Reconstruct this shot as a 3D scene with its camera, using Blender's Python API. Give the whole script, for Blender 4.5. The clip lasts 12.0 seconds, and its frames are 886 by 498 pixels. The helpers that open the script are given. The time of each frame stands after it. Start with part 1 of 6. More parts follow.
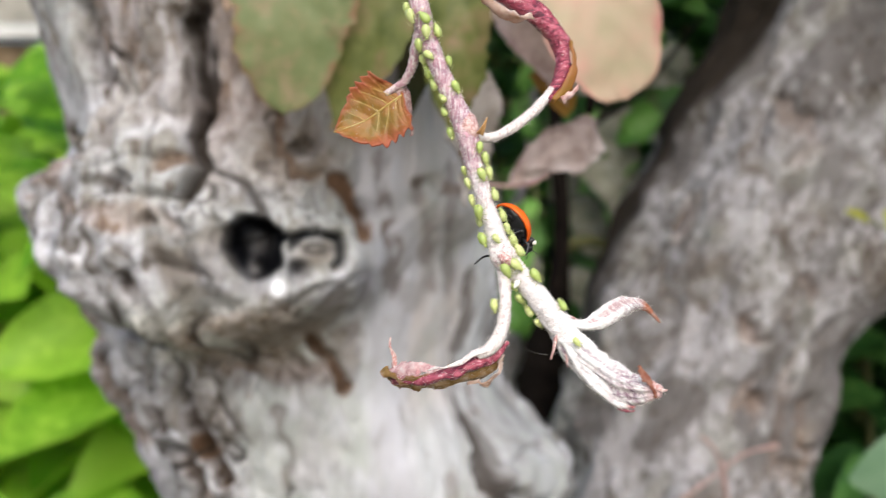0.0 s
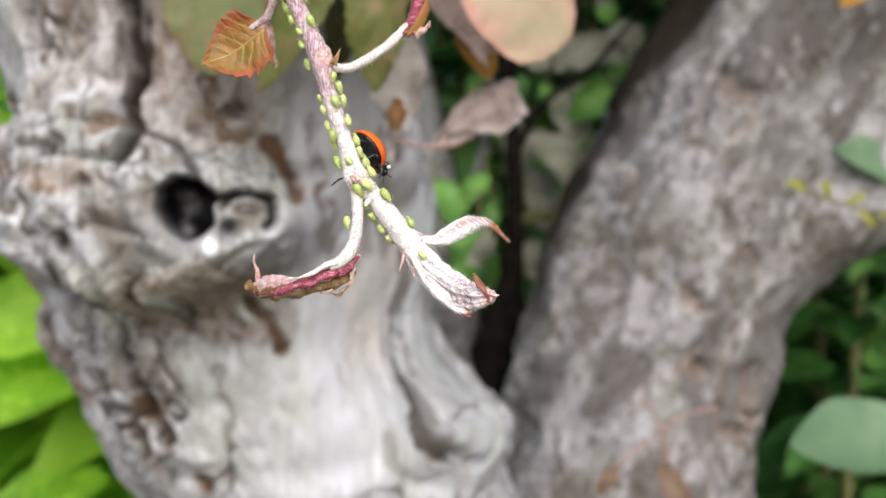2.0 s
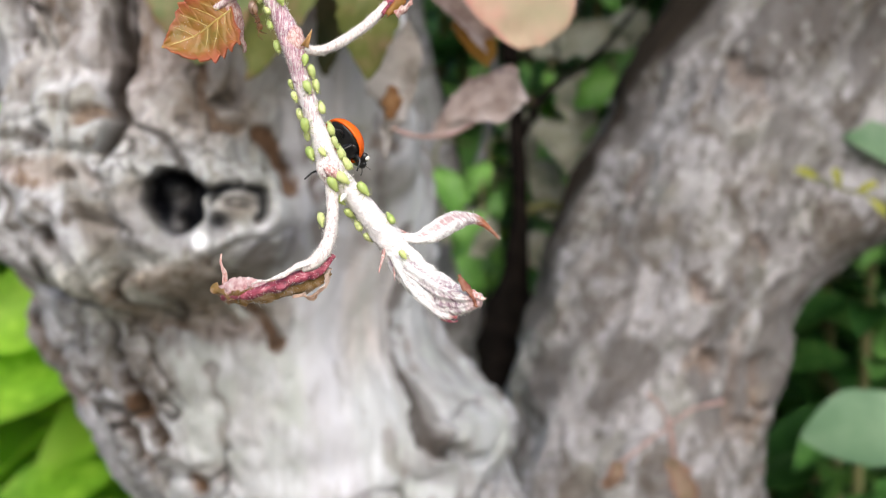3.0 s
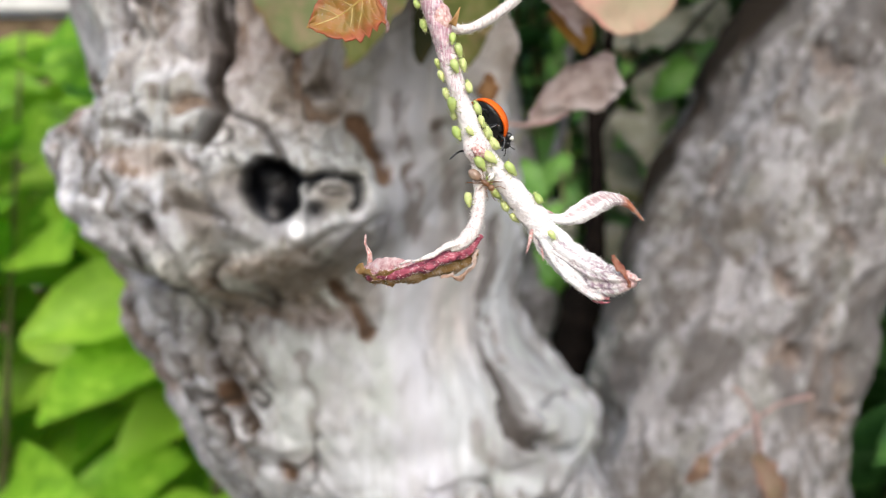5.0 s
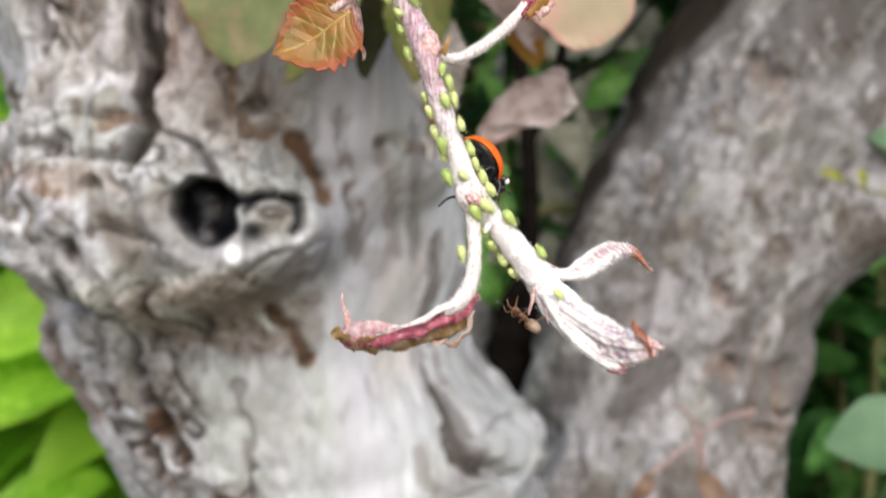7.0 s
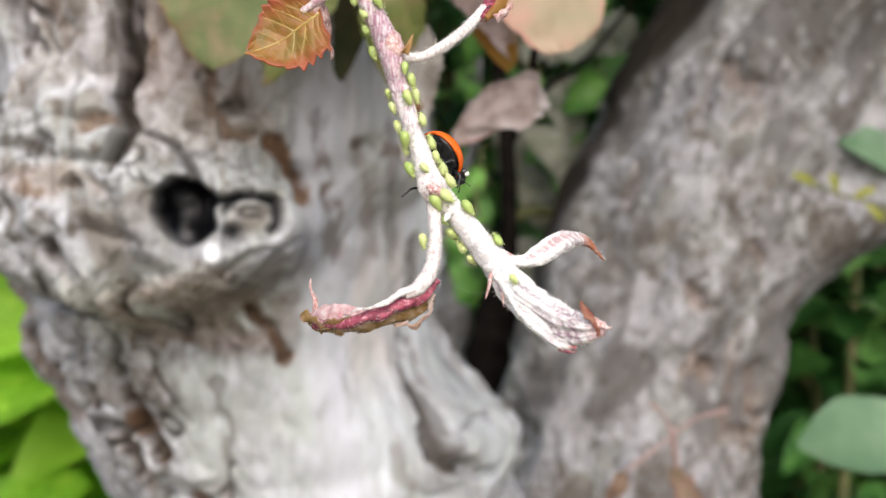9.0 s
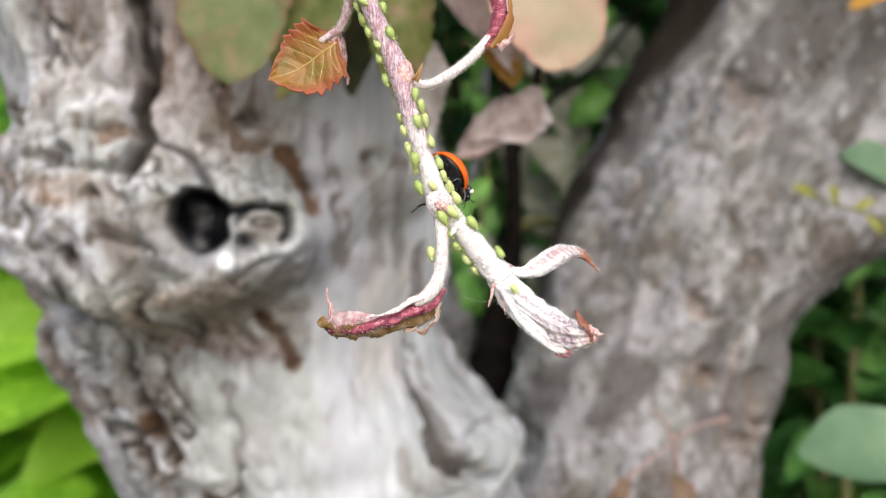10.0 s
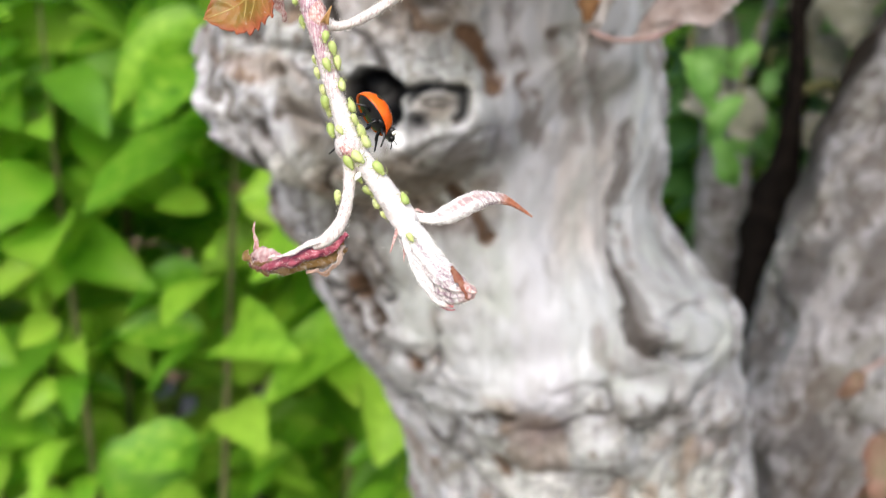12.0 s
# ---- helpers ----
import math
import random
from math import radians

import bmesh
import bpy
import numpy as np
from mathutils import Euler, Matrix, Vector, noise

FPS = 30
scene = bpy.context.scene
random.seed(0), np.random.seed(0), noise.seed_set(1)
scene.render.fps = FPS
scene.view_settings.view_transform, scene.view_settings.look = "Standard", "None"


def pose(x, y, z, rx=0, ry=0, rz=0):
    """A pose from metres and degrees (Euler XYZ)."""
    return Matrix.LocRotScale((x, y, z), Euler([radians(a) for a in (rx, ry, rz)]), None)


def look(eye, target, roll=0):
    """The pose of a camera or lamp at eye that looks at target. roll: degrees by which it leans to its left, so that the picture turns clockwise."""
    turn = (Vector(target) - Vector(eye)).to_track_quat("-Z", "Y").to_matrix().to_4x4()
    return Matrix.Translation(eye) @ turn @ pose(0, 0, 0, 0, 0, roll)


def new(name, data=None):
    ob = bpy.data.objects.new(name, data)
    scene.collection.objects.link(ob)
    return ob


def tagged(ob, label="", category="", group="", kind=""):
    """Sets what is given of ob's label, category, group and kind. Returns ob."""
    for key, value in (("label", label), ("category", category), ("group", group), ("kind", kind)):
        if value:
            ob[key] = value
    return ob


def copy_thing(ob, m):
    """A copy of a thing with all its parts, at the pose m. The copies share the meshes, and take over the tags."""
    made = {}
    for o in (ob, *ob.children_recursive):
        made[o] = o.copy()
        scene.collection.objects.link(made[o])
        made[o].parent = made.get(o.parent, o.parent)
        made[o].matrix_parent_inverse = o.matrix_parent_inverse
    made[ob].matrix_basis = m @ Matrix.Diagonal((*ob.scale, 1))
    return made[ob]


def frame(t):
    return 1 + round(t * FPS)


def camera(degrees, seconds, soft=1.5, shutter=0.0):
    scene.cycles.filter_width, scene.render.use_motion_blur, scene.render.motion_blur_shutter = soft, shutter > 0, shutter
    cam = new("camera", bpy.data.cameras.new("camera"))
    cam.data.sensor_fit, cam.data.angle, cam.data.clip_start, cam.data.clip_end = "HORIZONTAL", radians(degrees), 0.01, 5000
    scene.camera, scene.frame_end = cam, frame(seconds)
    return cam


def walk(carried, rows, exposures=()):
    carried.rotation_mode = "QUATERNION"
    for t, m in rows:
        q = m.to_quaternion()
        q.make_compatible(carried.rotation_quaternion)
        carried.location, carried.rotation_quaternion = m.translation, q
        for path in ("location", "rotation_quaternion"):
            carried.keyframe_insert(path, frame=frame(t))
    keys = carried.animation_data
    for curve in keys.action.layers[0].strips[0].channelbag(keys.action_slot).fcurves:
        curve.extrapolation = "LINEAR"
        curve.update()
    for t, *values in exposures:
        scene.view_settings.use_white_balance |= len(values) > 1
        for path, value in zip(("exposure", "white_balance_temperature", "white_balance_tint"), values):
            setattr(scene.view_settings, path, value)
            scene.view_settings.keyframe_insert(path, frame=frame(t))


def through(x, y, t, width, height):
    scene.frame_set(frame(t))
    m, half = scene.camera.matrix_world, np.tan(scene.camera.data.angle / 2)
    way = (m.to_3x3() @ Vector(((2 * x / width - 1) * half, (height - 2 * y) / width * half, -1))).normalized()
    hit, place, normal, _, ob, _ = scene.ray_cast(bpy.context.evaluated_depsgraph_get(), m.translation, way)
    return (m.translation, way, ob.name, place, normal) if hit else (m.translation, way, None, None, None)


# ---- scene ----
# ---------------------------------------------------------------- camera and its walk
cam = camera(43.3, 12.0, soft=1.1, shutter=0.35)
cam.data.dof.use_dof = True
cam.data.dof.focus_distance = 0.137
cam.data.dof.aperture_fstop = 29.0
METRES, EYE, TILT, LEAN, TURN = 0.18, 1.0, 0.0, 0.0, 0.0
ROWS = [
    (0.0, 0.0, 0.0, 0.0, -0.0, 0.0, -0.0),
    (0.5, 0.0411, -0.0161, 0.0005, -0.22, 0.64, -0.09),
    (1.0, 0.051, -0.0649, -0.0217, -0.52, 0.24, 0.05),
    (1.5, 0.0646, -0.1086, -0.0518, -0.8, -0.61, -0.03),
    (2.0, 0.0871, -0.0664, -0.0473, -1.22, -0.74, 0.27),
    (2.5, 0.1033, -0.0111, -0.0387, -1.08, -0.84, 0.42),
    (3.0, 0.1048, 0.0033, -0.0424, -0.85, -1.26, 0.64),
    (3.2, 0.101, -0.0087, -0.0451, -0.49, -1.63, 0.45),
    (5.0, 0.048, 0.0108, -0.0512, 2.36, -1.52, 0.54),
    (5.5, 0.0146, 0.0768, -0.0296, 1.71, -1.15, 0.59),
    (6.0, -0.0058, 0.1166, -0.0235, 0.91, -1.35, 0.45),
    (6.5, 0.0099, 0.1138, -0.0368, -0.68, -1.88, 0.59),
    (7.0, 0.0053, 0.1057, -0.0196, -1.64, -1.39, 0.87),
    (7.2, -0.0039, 0.1199, -0.0122, -1.71, -1.01, 0.8),
    (8.8, 0.0243, 0.0716, -0.0275, -2.4, -0.85, 0.9),
    (9.0, 0.0162, 0.0642, -0.0299, -2.55, -1.11, 0.79),
    (9.5, 0.001, 0.0329, -0.0388, -2.28, -1.02, 0.6),
    (10.0, 0.0131, 0.0053, -0.0264, -2.26, -0.68, 0.51),
    (10.5, 0.0247, -0.0316, -0.0231, -1.97, -0.4, 0.66),
    (11.0, 0.0758, -0.0202, -0.0349, 3.26, -4.9, -0.28),
    (11.5, 0.1992, 0.0032, 0.0246, 7.74, -6.89, -0.53),
    (12.0, 0.2966, 0.0412, 0.0424, 14.92, -8.71, -0.7),
]
walk(cam, [(t, pose(0, 0, EYE, TILT, LEAN, TURN) @ pose(METRES * x, METRES * y, METRES * z, 90 + pitch, roll, yaw)) for t, x, y, z, yaw, pitch, roll in ROWS],
     exposures=[(0.0, 0.51), (1.5, 0.54), (3.0, 0.57), (10.6, 0.57), (11.2, 0.68), (12.0, 0.68)])

# ---------------------------------------------------------------- world and light
world = bpy.data.worlds.new("world")
scene.world = world
world.use_nodes = True
wn, wl = world.node_tree.nodes, world.node_tree.links
sky = wn.new("ShaderNodeTexSky")
sky.sky_type = "NISHITA"
sky.sun_disc = False
sky.sun_elevation = radians(38)
sky.sun_rotation = radians(174)
sky.air_density, sky.dust_density, sky.ozone_density = 1.0, 4.0, 1.0
wl.new(sky.outputs[0], wn["Background"].inputs[0])
wn["Background"].inputs[1].default_value = 0.127
sun_data = bpy.data.lights.new("sun", "SUN")
sun_data.energy, sun_data.angle, sun_data.color = 2.0, radians(62), (0.92, 0.968, 1.0)
sun = new("sun", sun_data)
sun.matrix_world = look((0.16, -1.5, 2.05), (0, 0.0, 1.0))


# ---------------------------------------------------------------- tools
def ease(a, b, x):
    k = np.clip((x - a) / (b - a), 0, 1)
    return k * k * (3 - 2 * k)


def hash3(i, j, k, seed):
    h = (i * 374761393 + j * 668265263 + k * 2147483647 + seed * 1274126177) & 0xFFFFFFFF
    h = ((h ^ (h >> 13)) * 1274126177) & 0xFFFFFFFF
    h = ((h ^ (h >> 16)) * 2246822519) & 0xFFFFFFFF
    return ((h ^ (h >> 15)) & 0xFFFF) / 32767.5 - 1


def value_noise(p, seed=0):
    """Smooth noise in -1..1 at points p (n, 3)."""
    i = np.floor(p).astype(np.int64)
    f = p - i
    f = f * f * f * (f * (f * 6 - 15) + 10)
    out = 0
    for a in (0, 1):
        for b in (0, 1):
            for c in (0, 1):
                w = (f[:, 0] if a else 1 - f[:, 0]) * (f[:, 1] if b else 1 - f[:, 1]) * (f[:, 2] if c else 1 - f[:, 2])
                out = out + w * hash3(i[:, 0] + a, i[:, 1] + b, i[:, 2] + c, seed)
    return out


def fbm(p, octaves=4, seed=0, gain=0.5):
    out, amp = 0, 1
    for o in range(octaves):
        out = out + amp * value_noise(p * 2 ** o, seed + o)
        amp *= gain
    return out


def spline(points, n):
    """n places on a smooth curve through the points."""
    p = np.array(points, float)
    e = np.vstack([2 * p[0] - p[1], p, 2 * p[-1] - p[-2]])
    u = np.linspace(0, len(p) - 1 - 1e-9, n)
    i = u.astype(int)
    t = (u - i)[:, None]
    a, b, c, d = e[i], e[i + 1], e[i + 2], e[i + 3]
    return 0.5 * (2 * b + (c - a) * t + (2 * a - 5 * b + 4 * c - d) * t ** 2 + (3 * b - a - 3 * c + d) * t ** 3)


def frames_along(path, ref):
    """Tangent, side and normal at each place of a path; the normals lie towards ref."""
    t = np.gradient(path, axis=0)
    t /= np.linalg.norm(t, axis=1)[:, None]
    ref = np.broadcast_to(np.array(ref, float), path.shape)
    n = ref - (ref * t).sum(1)[:, None] * t
    n /= np.linalg.norm(n, axis=1)[:, None] + 1e-12
    return t, np.cross(t, n), n


def grid_mesh(name, P, closed=False, attrs=None, caps=False):
    """A smooth mesh from rows x columns of places; closed: the columns run round."""
    r, c = P.shape[:2]
    idx = np.arange(r * c).reshape(r, c)
    if closed:
        q = np.stack([idx[:-1], np.roll(idx, -1, 1)[:-1], np.roll(idx, -1, 1)[1:], idx[1:]], -1).reshape(-1, 4)
    else:
        q = np.stack([idx[:-1, :-1], idx[:-1, 1:], idx[1:, 1:], idx[1:, :-1]], -1).reshape(-1, 4)
    faces = q.tolist()
    if caps:
        faces += [idx[0][::-1].tolist(), idx[-1].tolist()]
    me = bpy.data.meshes.new(name)
    me.from_pydata(P.reshape(-1, 3).tolist(), [], faces)
    for key, v in (attrs or {}).items():
        me.attributes.new(key, "FLOAT", "POINT").data.foreach_set("value", np.ascontiguousarray(v, dtype=np.float32).ravel())
    me.polygons.foreach_set("use_smooth", [True] * len(me.polygons))
    me.update()
    return me


def tube(name, path, radii, sides=10, bump=0.0, grain=900, seed=0, attrs=None):
    """A closed, slightly uneven tube along a path."""
    path = np.array(path, float)
    radii = np.broadcast_to(np.array(radii, float), len(path))
    t = np.gradient(path, axis=0)
    t /= np.linalg.norm(t, axis=1)[:, None] + 1e-12
    ref = np.array([0.0, -1.0, 0.03]) if abs(t[:, 1]).mean() < 0.8 else np.array([1.0, 0.0, 0.1])
    t, b, n = frames_along(path, ref)
    a = np.linspace(0, 2 * math.pi, sides, endpoint=False)
    ring = np.cos(a)[None, :, None] * b[:, None] + np.sin(a)[None, :, None] * n[:, None]
    r = np.repeat(radii[:, None], sides, 1)
    if bump:
        q = path[:, None] + ring * r[..., None]
        r = r * (1 + bump * fbm(q.reshape(-1, 3) * grain, 3, seed).reshape(r.shape))
    P = path[:, None] + ring * r[..., None]
    return grid_mesh(name, P, closed=True, attrs=attrs, caps=True)


def ball(name, centre, radii, turn=None, rows=12, cols=16, bump=0.0, seed=0, lo=0.0, hi=math.pi, shape=None):
    """An egg-like closed body, z its axis; shape(u): its swelling from pole to pole."""
    u = np.linspace(lo + 0.02, hi - 0.02, rows)
    a = np.linspace(0, 2 * math.pi, cols, endpoint=False)
    s = np.sin(u) * (shape(u) if shape else 1)
    P = np.stack([s[:, None] * np.cos(a), s[:, None] * np.sin(a), np.cos(u)[:, None] + 0 * a], -1)
    if bump:
        P = P * (1 + bump * fbm(P.reshape(-1, 3) * 3, 2, seed).reshape(rows, cols, 1))
    P = P * np.array(radii)
    if turn is not None:
        P = P @ np.array(turn.to_3x3()).T
    return grid_mesh(name, P + np.array(centre), closed=True, caps=True)


def part(name, me, material, parent=None, label="", m=None):
    """Links a mesh as one object under a thing or a part."""
    me.name = name
    if not me.materials:
        me.materials.append(material)
    ob = new(name, me)
    if parent:
        ob.parent = parent
    if m is not None:
        ob.matrix_basis = m
    return tagged(ob, label)


def thing(name, m, label, category, group="", kind=""):
    ob = new(name)
    ob.empty_display_size = 0.01
    ob.matrix_basis = m
    return tagged(ob, label, category, group, kind)


def leaf_sheet(name, path, width, roll, ref, ns=40, nv=17, teeth=0.0, n_teeth=10, wrinkle=0.0, seed=0, spiral=0.0, vein=0.0):
    """A leaf along its midrib: width(s) its half width, roll(s) how far each half curls (radians), ref the side to which it curls."""
    P0 = spline(path, ns)
    s = np.linspace(0, 1, ns)
    t, b, n = frames_along(P0, ref)
    v = np.linspace(-1, 1, nv)
    w = np.array([width(x) for x in s])
    w = w * (1 + teeth * (((s * n_teeth) % 1) - 0.5))
    k = np.array([max(roll(x), 1e-3) for x in s])
    ang = k[:, None] * v
    rad = (w / k)[:, None] * (1 - spiral * abs(v))
    x, z = rad * np.sin(ang), rad * (1 - np.cos(ang))
    P = P0[:, None] + x[..., None] * b[:, None] + z[..., None] * n[:, None]
    length = np.linalg.norm(np.diff(P0, axis=0), axis=1).sum()
    if vein:
        z2 = vein * length * np.abs(np.sin((s[:, None] * 7 + abs(v) * -2.0) * math.pi)) ** 0.5
        P = P + (z2 * (1 - abs(v) ** 4))[..., None] * n[:, None]
    if wrinkle:
        q = P.reshape(-1, 3) / length
        d = np.stack([fbm(q * 5 + 7 * j, 3, seed + 11 * j) for j in range(3)], -1).reshape(P.shape)
        P = P + d * wrinkle * length * (0.25 + abs(v))[None, :, None]
    S, V = np.meshgrid(s, abs(v), indexing="ij")
    return grid_mesh(name, P, attrs={"along": S, "across": V})


# ---------------------------------------------------------------- materials
class Nodes:
    """A short way to write a node material."""

    def __init__(self, name, rough=0.6, spec=0.3):
        self.m = bpy.data.materials.new(name)
        self.m.use_nodes = True
        self.t = self.m.node_tree
        self.b = self.t.nodes["Principled BSDF"]
        self.b.inputs["Roughness"].default_value = rough
        self.b.inputs["Specular IOR Level"].default_value = spec
        self.co = self.t.nodes.new("ShaderNodeTexCoord").outputs["Object"]

    def link(self, a, b):
        self.t.links.new(a, b)

    def stretch(self, x, y, z):
        n = self.t.nodes.new("ShaderNodeMapping")
        n.inputs["Scale"].default_value = (x, y, z)
        self.link(self.co, n.inputs["Vector"])
        return n.outputs[0]

    def grain(self, degrees, x, y, z):
        """Coordinates turned about the y axis, then stretched."""
        n = self.t.nodes.new("ShaderNodeMapping")
        n.inputs["Rotation"].default_value = (0, radians(degrees), 0)
        self.link(self.co, n.inputs["Vector"])
        k = self.t.nodes.new("ShaderNodeMapping")
        k.inputs["Scale"].default_value = (x, y, z)
        self.link(n.outputs[0], k.inputs["Vector"])
        return k.outputs[0]

    def noise(self, scale, detail=4.0, rough=0.55, at=None, warp=0.0):
        n = self.t.nodes.new("ShaderNodeTexNoise")
        n.inputs["Scale"].default_value, n.inputs["Detail"].default_value = scale, detail
        n.inputs["Roughness"].default_value, n.inputs["Distortion"].default_value = rough, warp
        self.link(at or self.co, n.inputs["Vector"])
        return n.outputs["Fac"]

    def cells(self, scale, at=None):
        n = self.t.nodes.new("ShaderNodeTexVoronoi")
        n.inputs["Scale"].default_value = scale
        self.link(at or self.co, n.inputs["Vector"])
        return n.outputs["Distance"]

    def attr(self, name):
        n = self.t.nodes.new("ShaderNodeAttribute")
        n.attribute_name = name
        return n.outputs["Fac"]

    def random(self):
        return self.t.nodes.new("ShaderNodeObjectInfo").outputs["Random"]

    def island(self):
        return self.t.nodes.new("ShaderNodeNewGeometry").outputs["Random Per Island"]

    def ramp(self, fac, *stops):
        n = self.t.nodes.new("ShaderNodeValToRGB")
        e = n.color_ramp.elements
        while len(e) < len(stops):
            e.new(0.5)
        for el, (p, c) in zip(e, stops):
            el.position = p
            el.color = (c, c, c, 1) if isinstance(c, (int, float)) else (*c, 1)
        self.link(fac, n.inputs[0])
        return n.outputs[0]

    def mix(self, fac, a, b, how="MIX"):
        n = self.t.nodes.new("ShaderNodeMix")
        n.data_type, n.blend_type = "RGBA", how
        for sock, v in ((n.inputs[0], fac), (n.inputs[6], a), (n.inputs[7], b)):
            if isinstance(v, (int, float)):
                sock.default_value = v
            elif isinstance(v, tuple):
                sock.default_value = (*v, 1)
            else:
                self.link(v, sock)
        return n.outputs[2]

    def math(self, how, a, b=0.0):
        n = self.t.nodes.new("ShaderNodeMath")
        n.operation = how
        for sock, v in zip(n.inputs, (a, b)):
            if isinstance(v, (int, float)):
                sock.default_value = v
            else:
                self.link(v, sock)
        return n.outputs[0]

    def done(self, colour, bump=None, depth=0.0, strength=0.6, rough=None, through=0.0, sss=0.0):
        if isinstance(colour, tuple):
            self.b.inputs["Base Color"].default_value = (*colour, 1)
        else:
            self.link(colour, self.b.inputs["Base Color"])
        if bump is not None:
            n = self.t.nodes.new("ShaderNodeBump")
            n.inputs["Distance"].default_value, n.inputs["Strength"].default_value = depth, strength
            self.link(bump, n.inputs["Height"])
            self.link(n.outputs[0], self.b.inputs["Normal"])
        if rough is not None:
            self.link(rough, self.b.inputs["Roughness"])
        if sss:
            self.b.inputs["Subsurface Weight"].default_value = sss
            self.b.inputs["Subsurface Radius"].default_value = (0.0006, 0.0006, 0.0003)
            self.b.inputs["Subsurface Scale"].default_value = 1.0
        if through:
            tr = self.t.nodes.new("ShaderNodeBsdfTranslucent")
            mx = self.t.nodes.new("ShaderNodeMixShader")
            mx.inputs[0].default_value = through
            if isinstance(colour, tuple):
                tr.inputs[0].default_value = (*colour, 1)
            else:
                self.link(colour, tr.inputs[0])
            self.link(self.b.outputs[0], mx.inputs[1])
            self.link(tr.outputs[0], mx.inputs[2])
            self.link(mx.outputs[0], self.t.nodes["Material Output"].inputs[0])
        return self.m


def bark_material(name, warm=0.0, shade=1.0, grain=0.3, relief=0.65):
    """Old bark: grey skin with pale, lilac, green and tan patches, dark flecks where it is coarse."""
    n = Nodes(name, 0.9, 0.08)
    long = n.stretch(1, 1, grain)
    streak = n.noise(105, 5, 0.64, long, 1.3)
    patch = n.noise(34, 5, 0.62, n.stretch(1, 1, 0.7), 1.0)
    mottle = n.noise(125, 5, 0.68, n.stretch(1, 1, 0.6), 1.2)
    speck = n.noise(420, 3, 0.6)
    coarse = n.attr("coarse")
    c = n.ramp(streak, (0.36, (0.155, 0.142, 0.135)), (0.44, (0.32, 0.312, 0.312)), (0.53, (0.46, 0.462, 0.478)), (0.63, (0.62, 0.625, 0.66)))
    c = n.mix(n.ramp(patch, (0.53, 0.0), (0.63, 0.55)), c, (0.62, 0.61, 0.63))
    c = n.mix(n.ramp(patch, (0.36 + 0.03 * warm, 0.9), (0.46 + 0.05 * warm, 0.0)), c, (0.19, 0.165, 0.14))
    green = n.ramp(n.noise(19, 4, 0.55), (0.5, 0.0), (0.66, 0.5))
    c = n.mix(green, c, (0.42, 0.44, 0.385))
    dark = n.math("MULTIPLY", n.ramp(mottle, (0.42, 0.95), (0.5, 0.0)), coarse)
    c = n.mix(dark, c, (0.11, 0.095, 0.075))
    light = n.math("MULTIPLY", n.ramp(mottle, (0.53, 0.0), (0.62, 0.6)), coarse)
    c = n.mix(light, c, (0.66, 0.65, 0.64))
    c = n.mix(n.ramp(speck, (0.35, 0.3), (0.55, 0.0)), c, (0.2, 0.18, 0.16))
    if shade < 1.0:
        c = n.mix(1.0, c, (shade * 1.02, shade * 0.985, shade * 0.965), "MULTIPLY")
    # weathered wood without bark: grey-green, lilac and tan bands along the grain
    hair = n.noise(110, 4, 0.62, n.stretch(1.3, 1, 0.2), 0.7)
    cloud = n.noise(70, 5, 0.64, n.stretch(1.1, 1, 0.45), 0.8)
    bald = n.ramp(hair, (0.36, (0.4, 0.4, 0.4)), (0.46, (0.5, 0.51, 0.515)), (0.56, (0.54, 0.555, 0.56)), (0.66, (0.62, 0.63, 0.65)))
    bald = n.mix(n.ramp(n.noise(46, 4, 0.6, n.stretch(1, 1, 0.6), 0.8), (0.48, 0.0), (0.6, 0.7)), bald, (0.45, 0.48, 0.435))
    bald = n.mix(n.math("MULTIPLY", n.attr("lilac"), 0.5), bald, (0.56, 0.545, 0.595))
    bald = n.mix(n.math("MULTIPLY", n.attr("tan"), n.ramp(hair, (0.4, 0.3), (0.54, 0.8))), bald, (0.6, 0.535, 0.505))
    bald = n.mix(n.ramp(cloud, (0.36, 0.5), (0.45, 0.0)), bald, (0.31, 0.29, 0.275))
    bald = n.mix(n.ramp(cloud, (0.56, 0.0), (0.66, 0.5)), bald, (0.62, 0.615, 0.625))
    c = n.mix(n.math("MULTIPLY", n.attr("lilac"), 0.85), c, (0.31, 0.292, 0.315))
    c = n.mix(n.attr("bald"), c, bald)
    c = n.mix(n.math("MULTIPLY", n.attr("blotch"), 0.85), c, (0.115, 0.105, 0.1))
    # dark flecks and pale crusts, in drifts
    drift = n.noise(38, 3, 0.6, None, 0.5)
    barky = n.math("SUBTRACT", 1.0, n.math("MULTIPLY", n.attr("bald"), 0.92))
    warped = n.stretch(1, 1, 0.55)
    fleck = n.math("ADD", n.cells(115, warped), n.math("MULTIPLY", n.noise(300, 3), 0.35))
    c = n.mix(n.math("MULTIPLY", n.math("MULTIPLY", n.ramp(fleck, (0.33, 0.9), (0.43, 0.0)), n.ramp(drift, (0.4, 0.2), (0.54, 1.0))), barky), c, (0.13 * shade, 0.11 * shade, 0.092 * shade))
    crust = n.math("ADD", n.cells(74, n.stretch(1, 1, 0.7)), n.math("MULTIPLY", n.noise(240, 3), 0.4))
    c = n.mix(n.math("MULTIPLY", n.math("MULTIPLY", n.ramp(crust, (0.38, 0.55), (0.5, 0.0)), n.ramp(drift, (0.44, 0.8), (0.58, 0.0))), barky), c, (0.68 * shade, 0.68 * shade, 0.67 * shade))
